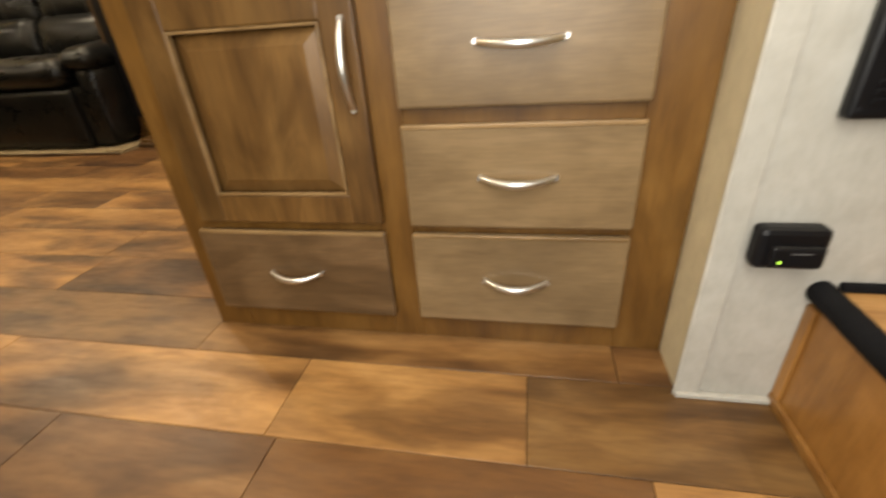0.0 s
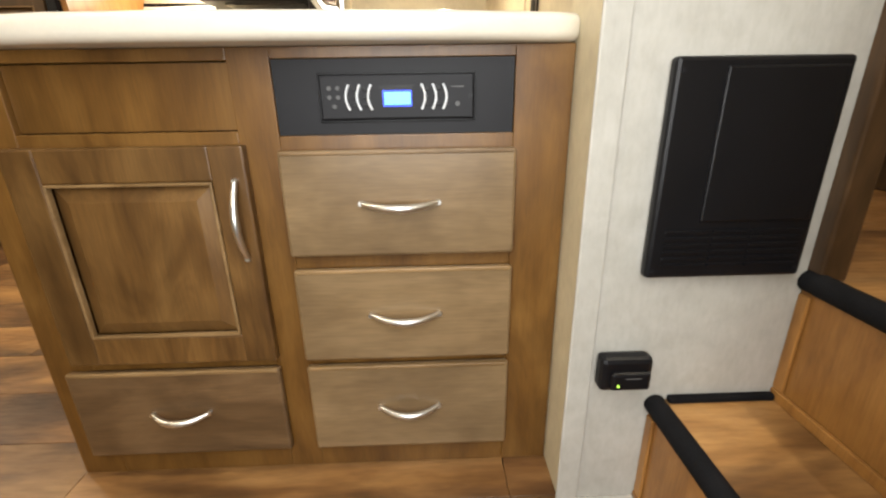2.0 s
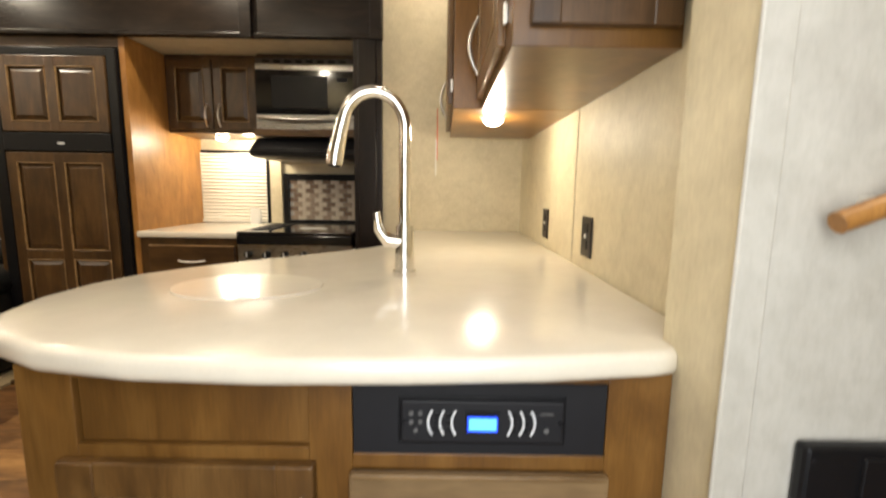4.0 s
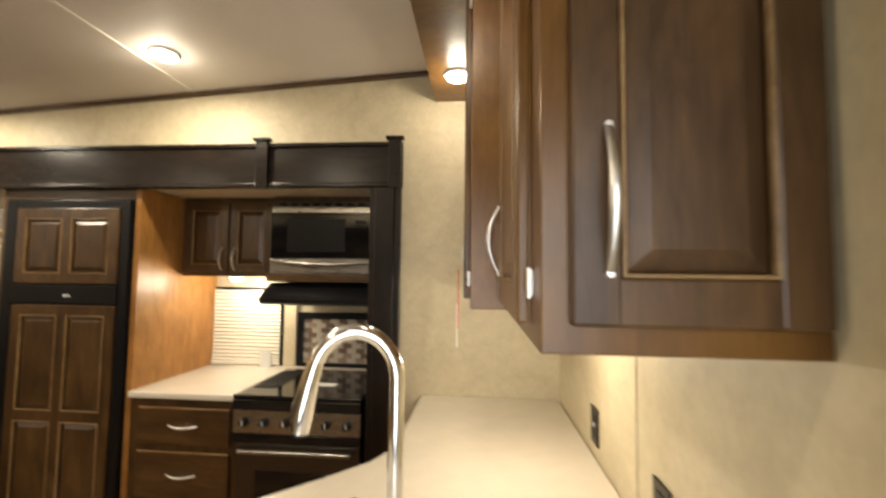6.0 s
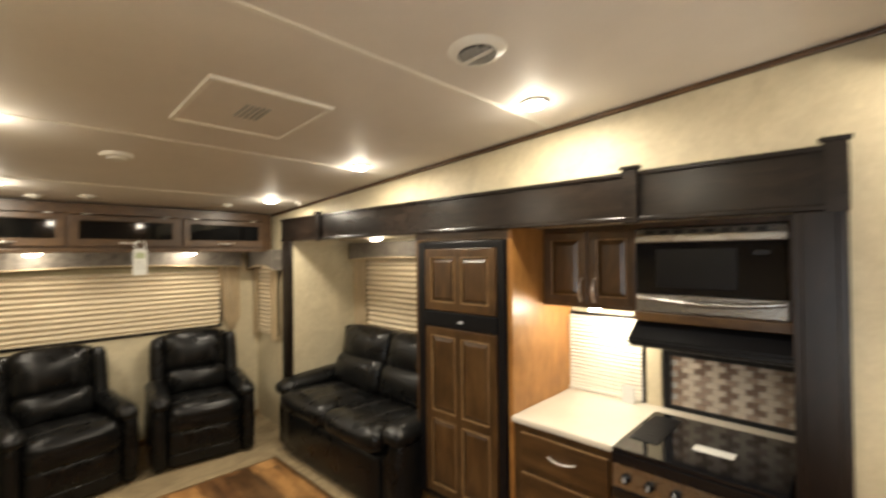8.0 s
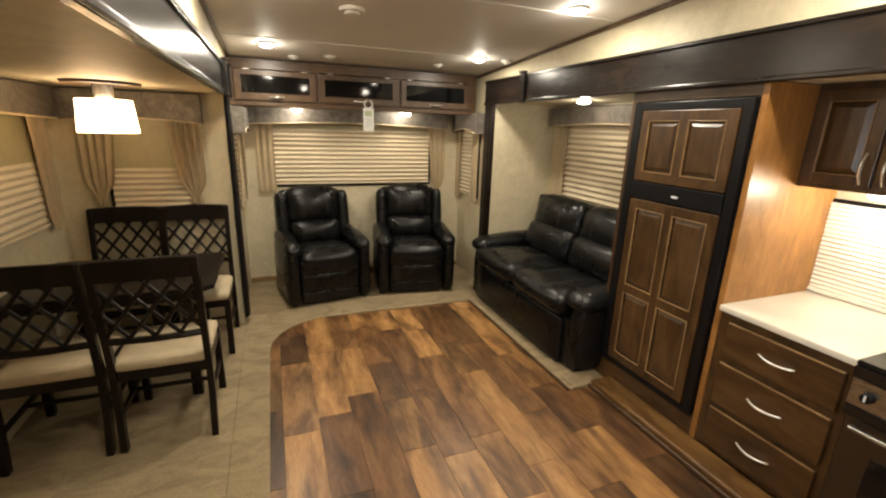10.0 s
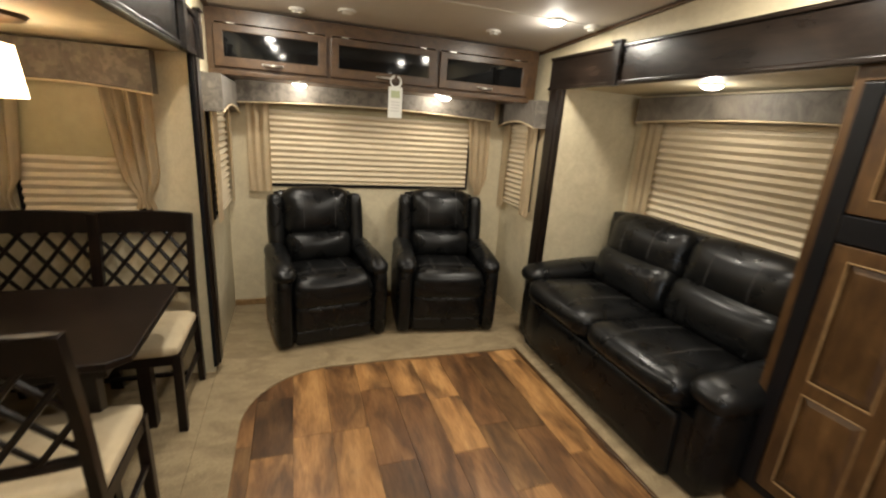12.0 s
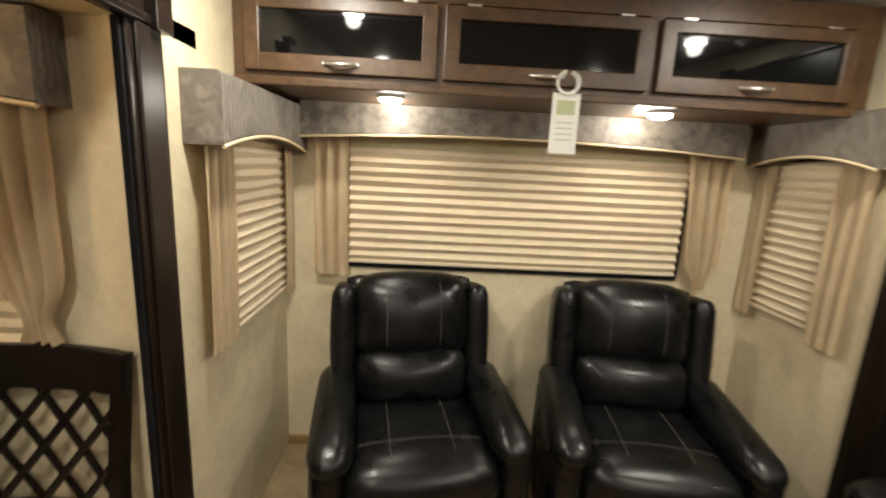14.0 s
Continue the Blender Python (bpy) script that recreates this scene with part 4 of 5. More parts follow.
for u, v in ((0.415, 0.80), (0.415, 0.505), (0.645, 0.80), (0.645, 0.505)):
    part("screw", disc(F_PAN @ Vector((u, v, 0.020)), (0, -1, 0), 0.003, 0.003, None, 10), M_CHARCOAL, t)
t = thing("gas_detector", (0.392, 0.545, 0.285), "small black gas detector low on the wall", "detector")
part("case", flat_box(F_PAN, 0.350, 0.440, 0.285, 0.350, 0.001, 0.032, 0.009), M_BLACK, t)
part("front", flat_box(F_PAN, 0.366, 0.434, 0.292, 0.326, 0.030, 0.040, 0.005), M_BLACK, t)
part("label", flat_box(F_PAN, 0.390, 0.416, 0.316, 0.3175, 0.040, 0.0408), M_DIMINK, t, "small unreadable print")
part("led", disc(F_PAN @ Vector((0.378, 0.303, 0.040)), (0, -1, 0), 0.002, 0.002, None, 10), M_LED, t, "tiny green light")
t = thing("grab_rail", (0.45, 0.53, 1.10), "short wooden grab rail on the pale wall", "grab rail")
part("bar", tube([F_PAN @ Vector((0.395, 1.095, 0.03)), F_PAN @ Vector((0.47, 1.125, 0.03)), F_PAN @ Vector((0.66, 1.21, 0.03))], 0.013, None, 12), M_HONEY, t, "", True)
part("bracket", disc(F_PAN @ Vector((0.45, 1.117, 0.0)), (0, -1, 0), 0.009, 0.03, None, 12), M_NICKEL, t)
part("bracket", disc(F_PAN @ Vector((0.62, 1.192, 0.0)), (0, -1, 0), 0.009, 0.03, None, 12), M_NICKEL, t)

# outlets on the partition
F_PART = facing((0.39, 0, 0), (0, -1, 0), (-1, 0, 0))
for oy in (1.325, 1.855):
    t = thing("wall_outlet", (0.39, oy, 0.93), "dark brown wall outlet over the counter", "outlet")
    pl = part("plate", flat_box(F_PART, -oy - 0.042, -oy + 0.042, 0.93, 1.05, 0.001, 0.007, 0.002), M_ESPRESSOZ, t)
    for k in (0.955, 1.003):
        part("socket", flat_box(F_PART, -oy - 0.017, -oy + 0.017, k, k + 0.028, 0.006, 0.009, 0.002), M_BLACK, pl)
    part("switch", flat_box(F_PART, -oy - 0.006, -oy + 0.006, 0.987, 0.999, 0.007, 0.011, 0.001), M_PAPER, pl)

# wall cupboards over the counter
t = thing("corner_cupboard", (0.23, 1.18, 1.39), "brown glazed maple wall cupboard with raised panel doors", "cupboard")
# front door takes the shaded copy, box and side door the lit tone
part("body", box(0.074, 0.389, 0.870, 1.498, 1.390, 2.357, 0.002), M_AMBER, t, "maple cupboard box with lamplight in its amber tone")
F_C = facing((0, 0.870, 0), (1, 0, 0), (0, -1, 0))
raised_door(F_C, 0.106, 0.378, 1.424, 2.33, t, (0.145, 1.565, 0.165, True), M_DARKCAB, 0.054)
F_B = facing((0.074, 0, 0), (0, -1, 0), (-1, 0, 0))
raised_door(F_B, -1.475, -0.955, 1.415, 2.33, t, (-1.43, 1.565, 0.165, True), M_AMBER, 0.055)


def hinge(f, u, v, parent):
    bm = flat_box(f, u - 0.007, u + 0.007, v - 0.018, v + 0.018, 0.001, 0.004, 0.001)
    tube([f @ Vector((u, v - 0.020, 0.006)), f @ Vector((u, v + 0.020, 0.006))], 0.004, bm, 10)
    part("hinge", bm, M_NICKEL, parent, "small chrome hinge", True)


for hv in (1.47, 2.25):
    hinge(F_B, -0.935, hv, t)
t = thing("sink_cupboard", (0.19, 1.90, 1.39), "brown glazed maple wall cupboard beside the range wall", "cupboard")
part("body", box(-0.020, 0.389, 1.502, 2.31, 1.390, 2.357, 0.002), M_AMBER, t, "maple cupboard box with lamplight in its amber tone")
F_A = facing((-0.020, 0, 0), (0, -1, 0), (-1, 0, 0))
raised_door(F_A, -2.285, -1.56, 1.415, 2.33, t, (-2.245, 1.565, 0.165, True), M_CAB, 0.06)
for hv in (1.47, 2.25):
    hinge(F_A, -1.535, hv, t)
bm = box(-0.225, 0.389, 0.702, 2.498, 0, 0.001)
for v in bm.verts:
    v.co.z = 2.359 if v.co.z < 0.0005 else ceil_z(v.co.x) - 0.001
single("soffit", bm, M_AMBER, "brown wooden soffit beam along the ceiling", "soffit", kind="structure")
t = thing("safety_strap", (-0.08, 2.12, 1.19), "red and white tag strip hanging from the cupboard handle", "tag")
part("red_strip", box(-0.083, -0.079, 2.110, 2.130, 1.265, 1.50, 0.001), M_RED, t, "red strip")
part("white_strip", box(-0.089, -0.084, 2.100, 2.142, 1.19, 1.36, 0.002), M_PAPER, t, "white card end")


# ---- kitchen ----
F_K = facing((0, 2.499, 0), (1, 0, 0), (0, -1, 0))
t = thing("fridge_cabinet", (-2.19, 2.85, 0.0), "tall brown maple cabinet round the refrigerator", "cabinet")
part("side_panel", box(-1.825, -1.795, 2.499, 3.198, 0.0, 1.925), M_HONEY, t, "honey wood side panel")
part("side_panel", box(-2.60, -2.565, 2.499, 3.198, 0.0, 1.925), M_FRIDGE, t)
part("top_rail", box(-2.565, -1.825, 2.499, 2.54, 1.865, 1.925), M_FRIDGEX, t)
part("base_rail", box(-2.565, -1.825, 2.499, 2.54, 0.0, 0.16), M_FRIDGEX, t)
t = thing("refrigerator", (-2.19, 2.85, 0.16), "two-door refrigerator with brown raised wooden panels", "refrigerator")
part("case", box(-2.562, -1.828, 2.505, 3.1, 0.162, 1.862), M_BLACK, t)
f = facing((0, 2.505, 0), (1, 0, 0), (0, -1, 0))
bm = bmesh.new()
for q in ((-2.555, -2.49, 0.17, 1.855), (-1.885, -1.835, 0.17, 1.855), (-2.49, -1.885, 1.812, 1.855), (-2.49, -1.885, 0.17, 0.205)):
    flat_box(f, *q, 0.001, 0.03, 0.004, bm)
part("frame", bm, M_BLACK, t, "black plastic frame")
mid = part("control_strip", flat_box(f, -2.487, -1.888, 1.302, 1.402, 0.001, 0.036, 0.004), M_BLACK, t, "black control strip")
part("badge", flat_box(f, -2.185, -2.145, 1.34, 1.352, 0.036, 0.039, 0.001), M_SILVER, mid, "small silver badge")
f2 = facing((0, 2.49, 0), (1, 0, 0), (0, -1, 0))
raised_door(f2, -2.482, -1.893, 1.408, 1.810, t, None, M_FRIDGE, 0.055, (), (-2.19,), True, "freezer_door")
raised_door(f2, -2.482, -1.893, 0.210, 1.296, t, None, M_FRIDGE, 0.055, (0.72,), (-2.19,), True, "fridge_door")

t = thing("drawer_cabinet", (-1.51, 2.8, 0.055), "brown maple drawer cabinet under the cream counter", "cabinet")
part("body", box(-1.793, -1.215, 2.502, 3.19, 0.056, 0.828), M_FRIDGE, t)
for a, b in ((0.60, 0.785), (0.335, 0.565), (0.09, 0.305)):
    drawer_front(facing((0, 2.502, 0), (1, 0, 0), (0, -1, 0)), -1.74, -1.245, a, b, t, 0.15, M_FRIDGEX)
t = thing("kitchen_counter", (-1.3, 2.9, 0.828), "cream solid-surface counter beside the range", "countertop")
part("slab", prism([(-1.793, 2.475), (-1.216, 2.475), (-1.216, 3.06), (-1.216, 3.198), (-1.793, 3.198)], 0.828, 0.862, 0.007), M_COUNTER, t, "", True)
part("back_ledge", box(-1.2155, -0.535, 3.06, 3.198, 0.828, 0.8625, 0.004), M_COUNTER, t)

t = thing("range", (-0.89, 2.78, 0.055), "black and stainless gas range with a glass top", "range")
part("body", box(-1.212, -0.565, 2.51, 3.055, 0.056, 0.74, 0.003), M_BLACK, t)
part("control_panel", box(-1.212, -0.565, 2.455, 2.51, 0.685, 0.80, 0.004), M_STEEL, t, "stainless control panel")
part("upper_band", box(-1.213, -0.564, 2.445, 2.51, 0.80, 0.852, 0.004), M_GLOSS, t)
part("lower_band", box(-1.213, -0.564, 2.450, 2.51, 0.640, 0.685, 0.004), M_GLOSS, t)
for k in range(6):
    kx = -1.15 + k * 0.104
    kn = part("knob", disc((kx, 2.455, 0.742), (0, -1, 0), 0.022, 0.028, None, 20, 0.018), M_BLACK, t, "", True)
    part("pointer", box(kx - 0.003, kx + 0.003, 2.423, 2.428, 0.73, 0.757), M_SILVER, kn)
dr = part("oven_door", box(-1.205, -0.572, 2.475, 2.51, 0.16, 0.635, 0.005), M_STEELD, t, "dark stainless oven door")
part("oven_window", box(-1.10, -0.68, 2.470, 2.476, 0.24, 0.50, 0.002), M_GLOSS, dr)
part("oven_handle", tube([(-1.17, 2.45, 0.60), (-1.17, 2.435, 0.605), (-0.61, 2.435, 0.605), (-0.61, 2.45, 0.60)], 0.011, None, 12), M_STEEL, dr, "", True)
part("toe_panel", box(-1.205, -0.572, 2.50, 2.51, 0.06, 0.15), M_BLACK, t)
part("glass_top", box(-1.214, -0.563, 2.450, 3.055, 0.853, 0.872, 0.004), M_GLOSS, t, "glossy black glass lid")
part("vent_grille", box(-1.19, -1.06, 2.60, 2.98, 0.8725, 0.876, 0.001), M_BLACK, t)
for k in range(9):
    part("grille_bar", box(-1.18, -1.07, 2.62 + k * 0.04, 2.635 + k * 0.04, 0.8765, 0.880, 0.001), M_CHARCOAL, t)
single("paper_note", box(-0.93, -0.77, 2.66, 2.73, 0.8725, 0.8737), M_PAPER, "white paper label lying on the range top", "paper")
t = thing("counter_card", (-1.38, 3.10, 0.862), "small white folded card standing on the counter", "card")
part("leaf", box(-1.42, -1.35, 3.10, 3.104, 0.862, 0.975), M_PAPER, t)
part("leaf", box(-1.42, -1.35, 3.125, 3.129, 0.862, 0.96), M_PAPER, t)

t = thing("kitchen_cupboard", (-1.52, 3.0, 1.455), "brown maple two-door cupboard over the kitchen counter", "cupboard")
part("body", box(-1.793, -1.205, 2.84, 3.198, 1.455, 1.928), M_FRIDGE, t)
f = facing((0, 2.84, 0), (1, 0, 0), (0, -1, 0))
raised_door(f, -1.775, -1.50, 1.475, 1.90, t, (-1.535, 1.56, 0.13, True), M_FRIDGE, 0.05)
raised_door(f, -1.49, -1.225, 1.475, 1.90, t, (-1.455, 1.56, 0.13, True), M_FRIDGE, 0.05)
for hv in (1.52, 1.86):
    hinge(f, -1.213, hv, t)
t = thing("microwave_cabinet", (-0.87, 3.0, 1.435), "brown wooden shelf box round the microwave", "cabinet")
part("shelf", box(-1.203, -0.532, 2.72, 3.198, 1.43, 1.475, 0.003), M_FRIDGEX, t)
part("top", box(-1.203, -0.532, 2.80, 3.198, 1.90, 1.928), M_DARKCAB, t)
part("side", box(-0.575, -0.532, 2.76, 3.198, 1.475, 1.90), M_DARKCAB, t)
t = thing("microwave", (-0.89, 2.95, 1.476), "stainless microwave oven with a black glass door", "microwave")
part("case", box(-1.20, -0.578, 2.775, 3.15, 1.476, 1.895, 0.004), M_BLACK, t)
part("top_grille", box(-1.198, -0.58, 2.757, 2.775, 1.862, 1.893, 0.003), M_STEELD, t, "dark vent strip")
part("trim_band", box(-1.198, -0.58, 2.753, 2.775, 1.825, 1.861, 0.003), M_STEEL, t, "stainless band")
for k in range(8):
    part("slot", box(-1.15 + k * 0.066, -1.11 + k * 0.066, 2.751, 2.756, 1.865, 1.882, 0.001), M_BLACK, t)
d = part("door", box(-1.198, -0.58, 2.750, 2.775, 1.565, 1.823, 0.004), M_GLOSS, t, "black glass door")
part("window", box(-1.10, -0.76, 2.746, 2.751, 1.60, 1.79, 0.002), M_BLACK, d)
part("clock", box(-0.70, -0.64, 2.746, 2.751, 1.76, 1.78), M_CHARCOAL, d)
part("bottom_strip", box(-1.198, -0.58, 2.745, 2.775, 1.478, 1.563, 0.004), M_STEEL, t, "stainless lower strip")
pts = [(-1.185 + 0.60 * k / 12, 2.735 - 0.018 * (1 - (k / 6 - 1) ** 2), 1.55 - 0.022 * (1 - (k / 6 - 1) ** 2)) for k in range(13)]
part("door_handle", tube(pts, 0.012, None, 12), M_STEEL, t, "curved steel handle", True)
t = thing("range_hood", (-0.87, 2.95, 1.29), "black range hood under the microwave", "range hood")
bm = bmesh.new()
prof = [(2.66, 1.315), (2.66, 1.345), (2.78, 1.425), (3.197, 1.425), (3.197, 1.30), (2.70, 1.30)]
rings = [[bm.verts.new((x, y, z)) for y, z in prof] for x in (-1.215, -0.535)]
for k in range(6):
    bm.faces.new((rings[0][k], rings[0][(k + 1) % 6], rings[1][(k + 1) % 6], rings[1][k]))
bm.faces.new(rings[0])
bm.faces.new(rings[1])
bmesh.ops.bevel(bm, geom=bm.edges[:], offset=0.008, segments=2, affect="EDGES")
part("canopy", bm, M_BLACK, t)
part("filter", box(-1.10, -0.65, 2.78, 3.1, 1.292, 1.30), M_STEEL, t)

t = thing("backsplash", (-0.90, 3.19, 0.863), "mosaic tile backsplash in a black frame", "backsplash")
part("backing", box(-1.20, -0.545, 3.188, 3.198, 0.865, 1.215), M_GREYINK, t)
bm = bmesh.new()
for q in ((-1.205, -1.165, 0.863, 1.22), (-0.575, -0.540, 0.863, 1.22), (-1.165, -0.575, 0.863, 0.888), (-1.165, -0.575, 1.175, 1.22)):
    box(q[0], q[1], 3.170, 3.187, q[2], q[3], 0.003, bm)
part("frame", bm, M_BLACK, t, "black frame")
single("window_casing", box(-1.30, -1.215, 3.175, 3.199, 0.863, 1.40, 0.004), M_WALL, "beige upright casing beside the kitchen window", "trim", kind="structure")

# ---- sofa ----
def seam(points, way, parent, r=0.0022):
    """A stitched line laid onto a cushion along the direction way."""
    base = BASE[parent.name]
    tree = BVHTree.FromPolygons([v.co.copy() for v in parent.data.vertices], [p.vertices[:] for p in parent.data.polygons])
    w, hits = Vector(way), []
    for p in points:
        h = tree.ray_cast(Vector(p) - base - w * 0.6, w)[0]
        if h:
            hits.append(h + base - w * 0.0008)
    if len(hits) > 2:
        part("seam", tube(hits, r, None, 6), M_STITCH, parent, "pale grey stitched seam")


t = thing("sofa", (-3.46, 2.7, 0.009), "black leather two-seat reclining sofa", "sofa")
part("base", pad((-3.46, 2.72, 0.21), (0.86, 0.42, 0.19), 0.03), M_LEATHER, t, "", True)
for s, nm in ((-1, "arm"), (1, "arm")):
    ax = -3.46 + s * 0.80
    a = part(nm, pad((ax, 2.69, 0.29), (0.095, 0.37, 0.265), 0.090, (0.01, 0.03, 0)), M_LEATHER, t, "", True)
    part("arm_pad", pad((ax, 2.66, 0.560), (0.112, 0.375, 0.066), 0.064, (0.01, 0.02, 0.02), pose(0, 0, 0, 4)), M_LEATHER, a, "", True)
for s in (-1, 1):
    cx = -3.46 + s * 0.355
    st = part("seat_cushion", pad((cx, 2.58, 0.455), (0.352, 0.345, 0.085), 0.07, (0.0, 0.03, 0.035), pose(0, 0, 0, -3)), M_LEATHER, t, "", True)
    part("lumbar_cushion", pad((cx, 2.90, 0.655), (0.350, 0.11, 0.155), 0.09, (0, 0.04, 0.02), pose(0, 0, 0, -14)), M_LEATHER, t, "", True)
    hd = part("head_cushion", pad((cx, 3.00, 0.885), (0.352, 0.115, 0.175), 0.10, (0, 0.045, 0.02), pose(0, 0, 0, -12)), M_LEATHER, t, "", True)
    for q in (-0.13, 0.13):
        seam([(cx + q, 2.9, 0.77 + 0.28 * k / 12) for k in range(13)], (0, 1, 0), hd)
        seam([(cx + q, 2.27 + 0.5 * k / 12, 0.5) for k in range(13)], (0, 0, -1), st)
part("front_panel", pad((-3.46, 2.30, 0.20), (0.70, 0.038, 0.185), 0.03, (0, 0.010, 0)), M_LEATHER, t, "", True)
part("back_frame", pad((-3.46, 3.08, 0.55), (0.84, 0.08, 0.50), 0.05), M_LEATHER, t, "", True)
single("floor_mat_edge", box(-2.60, -2.462, 2.20, 2.40, 0.0092, 0.020, 0.004), M_CARPET, "folded beige carpet end beside the fridge sill", "carpet", kind="structure")


# ---- recliners ----
def recliner(name_at, turn, label):
    x, y = name_at
    t = thing("recliner", (0, 0, 0), label, "armchair", "leather recliners")
    part("base", pad((-0.02, 0, 0.20), (0.30, 0.28, 0.19), 0.03), M_LEATHER, t, "", True)
    part("footrest", pad((0.315, 0, 0.225), (0.035, 0.255, 0.10), 0.03, (0.012, 0, 0)), M_LEATHER, t, "", True)
    part("front_roll", pad((0.315, 0, 0.385), (0.055, 0.262, 0.085), 0.05, (0.02, 0, 0.0)), M_LEATHER, t, "", True)
    part("skirt", pad((0.325, 0, 0.085), (0.018, 0.25, 0.05), 0.012), M_LEATHER, t, "", True)
    st = part("seat_cushion", pad((0.06, 0, 0.425), (0.31, 0.262, 0.085), 0.07, (0.02, 0, 0.03), pose(0, 0, 0, 0, -3)), M_LEATHER, t, "", True)
    for s in (-1, 1):
        a = part("arm", pad((0.02, s * 0.315, 0.29), (0.335, 0.055, 0.27), 0.045, (0.015, 0.015, 0)), M_LEATHER, t, "", True)
        part("arm_pad", pad((0.055, s * 0.305, 0.57), (0.30, 0.072, 0.058), 0.055, (0.02, 0.005, 0.015), pose(0, 0, 0, 0, 5)), M_LEATHER, a, "", True)
        part("wing", pad((-0.27, s * 0.285, 0.77), (0.10, 0.045, 0.235), 0.04, (0, 0.012, 0.0), pose(0, 0, 0, 0, -9)), M_LEATHER, t, "", True)
    part("lumbar_cushion", pad((-0.185, 0, 0.605), (0.085, 0.235, 0.125), 0.075, (0.045, 0, 0.01), pose(0, 0, 0, 0, -10)), M_LEATHER, t, "", True)
    hd = part("head_cushion", pad((-0.265, 0, 0.86), (0.095, 0.245, 0.185), 0.085, (0.05, 0, 0.02), pose(0, 0, 0, 0, -10)), M_LEATHER, t, "", True)
    part("back_shell", pad((-0.34, 0, 0.60), (0.05, 0.29, 0.42), 0.045, (0, 0, 0), pose(0, 0, 0, 0, -8)), M_LEATHER, t, "", True)
    for s in (-0.11, 0.11):
        seam([(-0.12 + 0.40 * k / 12, s, 0.5) for k in range(13)], (0, 0, -1), st, 0.0018)
        seam([(-0.2, s, 0.76 + 0.27 * k / 12) for k in range(13)], (-1, 0, 0), hd, 0.0018)
    seam([(0.20, -0.25 + 0.50 * k / 12, 0.5) for k in range(13)], (0, 0, -1), st, 0.0016)
    t.matrix_world = pose(x, y, 0.009, 0, 0, turn) @ Matrix.Diagonal((1, 1.08, 1, 1))
    return t


recliner((-4.752, 0.80), 9, "black leather recliner turned slightly towards the dinette wall")
recliner((-4.755, 1.76), -8, "black leather recliner beside the sofa corner")

t = thing("rear_outlet", (-5.25, 1.275, 0.24), "small black power outlet on the rear wall", "outlet")
pl = part("plate", flat_box(F_REAR, 1.245, 1.305, 0.24, 0.34, 0.001, 0.012, 0.003), M_BLACK, t)
part("socket", flat_box(F_REAR, 1.255, 1.295, 0.255, 0.285, 0.012, 0.016, 0.002), M_CHARCOAL, pl)
part("socket", flat_box(F_REAR, 1.255, 1.295, 0.295, 0.325, 0.012, 0.016, 0.002), M_CHARCOAL, pl)

# ---- rear overhead cabinets ----
F_RC = facing((-4.75, 0, 0), (0, 1, 0), (1, 0, 0))
t = thing("overhead_cabinet", (-5.0, 1.3, 1.817), "brown wooden overhead cabinet with dark glass doors", "cabinet")
part("bottom", box(-5.248, -4.75, 0.102, 2.44, 1.818, 1.838), M_TRIMW, t)
part("top_rail", box(-4.775, -4.75, 0.102, 2.44, 2.125, 2.205), M_TRIMW, t)
part("bottom_rail", box(-4.775, -4.75, 0.102, 2.44, 1.838, 1.872), M_TRIMW, t)
part("front_lip", box(-4.75, -4.735, 0.102, 2.44, 1.818, 1.845, 0.004), M_TRIMW, t)
for a, b in ((0.102, 0.155), (0.815, 0.86), (1.585, 1.635), (2.345, 2.44)):
    part("stile", box(-4.775, -4.75, a, b, 1.872, 2.125), M_TRIMW, t)
part("end_panel", box(-5.248, -4.776, 2.42, 2.44, 1.838, 2.19), M_TRIMW, t)
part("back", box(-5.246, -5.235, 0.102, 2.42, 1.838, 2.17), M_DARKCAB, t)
for a, b in ((0.145, 0.825), (0.85, 1.595), (1.625, 2.355)):
    bm = bmesh.new()
    s = 0.055
    flat_box(F_RC, a, a + s, 1.865, 2.115, 0.002, 0.022, 0.004, bm)
    flat_box(F_RC, b - s, b, 1.865, 2.115, 0.002, 0.022, 0.004, bm)
    flat_box(F_RC, a + 0.001, b - 0.001, 1.865, 1.925, 0.002, 0.0215, 0.004, bm)
    flat_box(F_RC, a + 0.001, b - 0.001, 2.07, 2.115, 0.002, 0.0215, 0.004, bm)
    d = part("door", bm, M_TRIMW, t)
    part("pane", flat_box(F_RC, a + s - 0.004, b - s + 0.004, 1.92, 2.075, 0.006, 0.011), M_PANE, d, "dark mirror-like glass pane")
    pull(F_RC @ Matrix.Translation((0, 0, 0.022)), (a + b) / 2, 1.897, 0.12, False, d)
    for u in (a + 0.1, b - 0.1):
        part("hinge", flat_box(F_RC, u - 0.025, u + 0.025, 2.117, 2.124, 0.001, 0.012, 0.001), M_NICKEL, d)
t = thing("door_hang_tag", (-4.70, 1.29, 1.63), "white and green cardboard tag hung on a cabinet handle", "tag")
bm = flat_box(F_RC, 1.245, 1.345, 1.628, 1.84, 0.048, 0.050)
part("card", bm, M_PAPER, t)
part("hook", tube([F_RC @ Vector((1.295 + 0.038 * math.sin(a), 1.875 - 0.036 * math.cos(a), 0.049)) for a in np.linspace(-2.9, 2.9, 22)], 0.011, None, 8, 0.25), M_PAPER, t)
part("green_block", flat_box(F_RC, 1.262, 1.328, 1.765, 1.815, 0.050, 0.0508), M_GREEN, t, "green printed block")
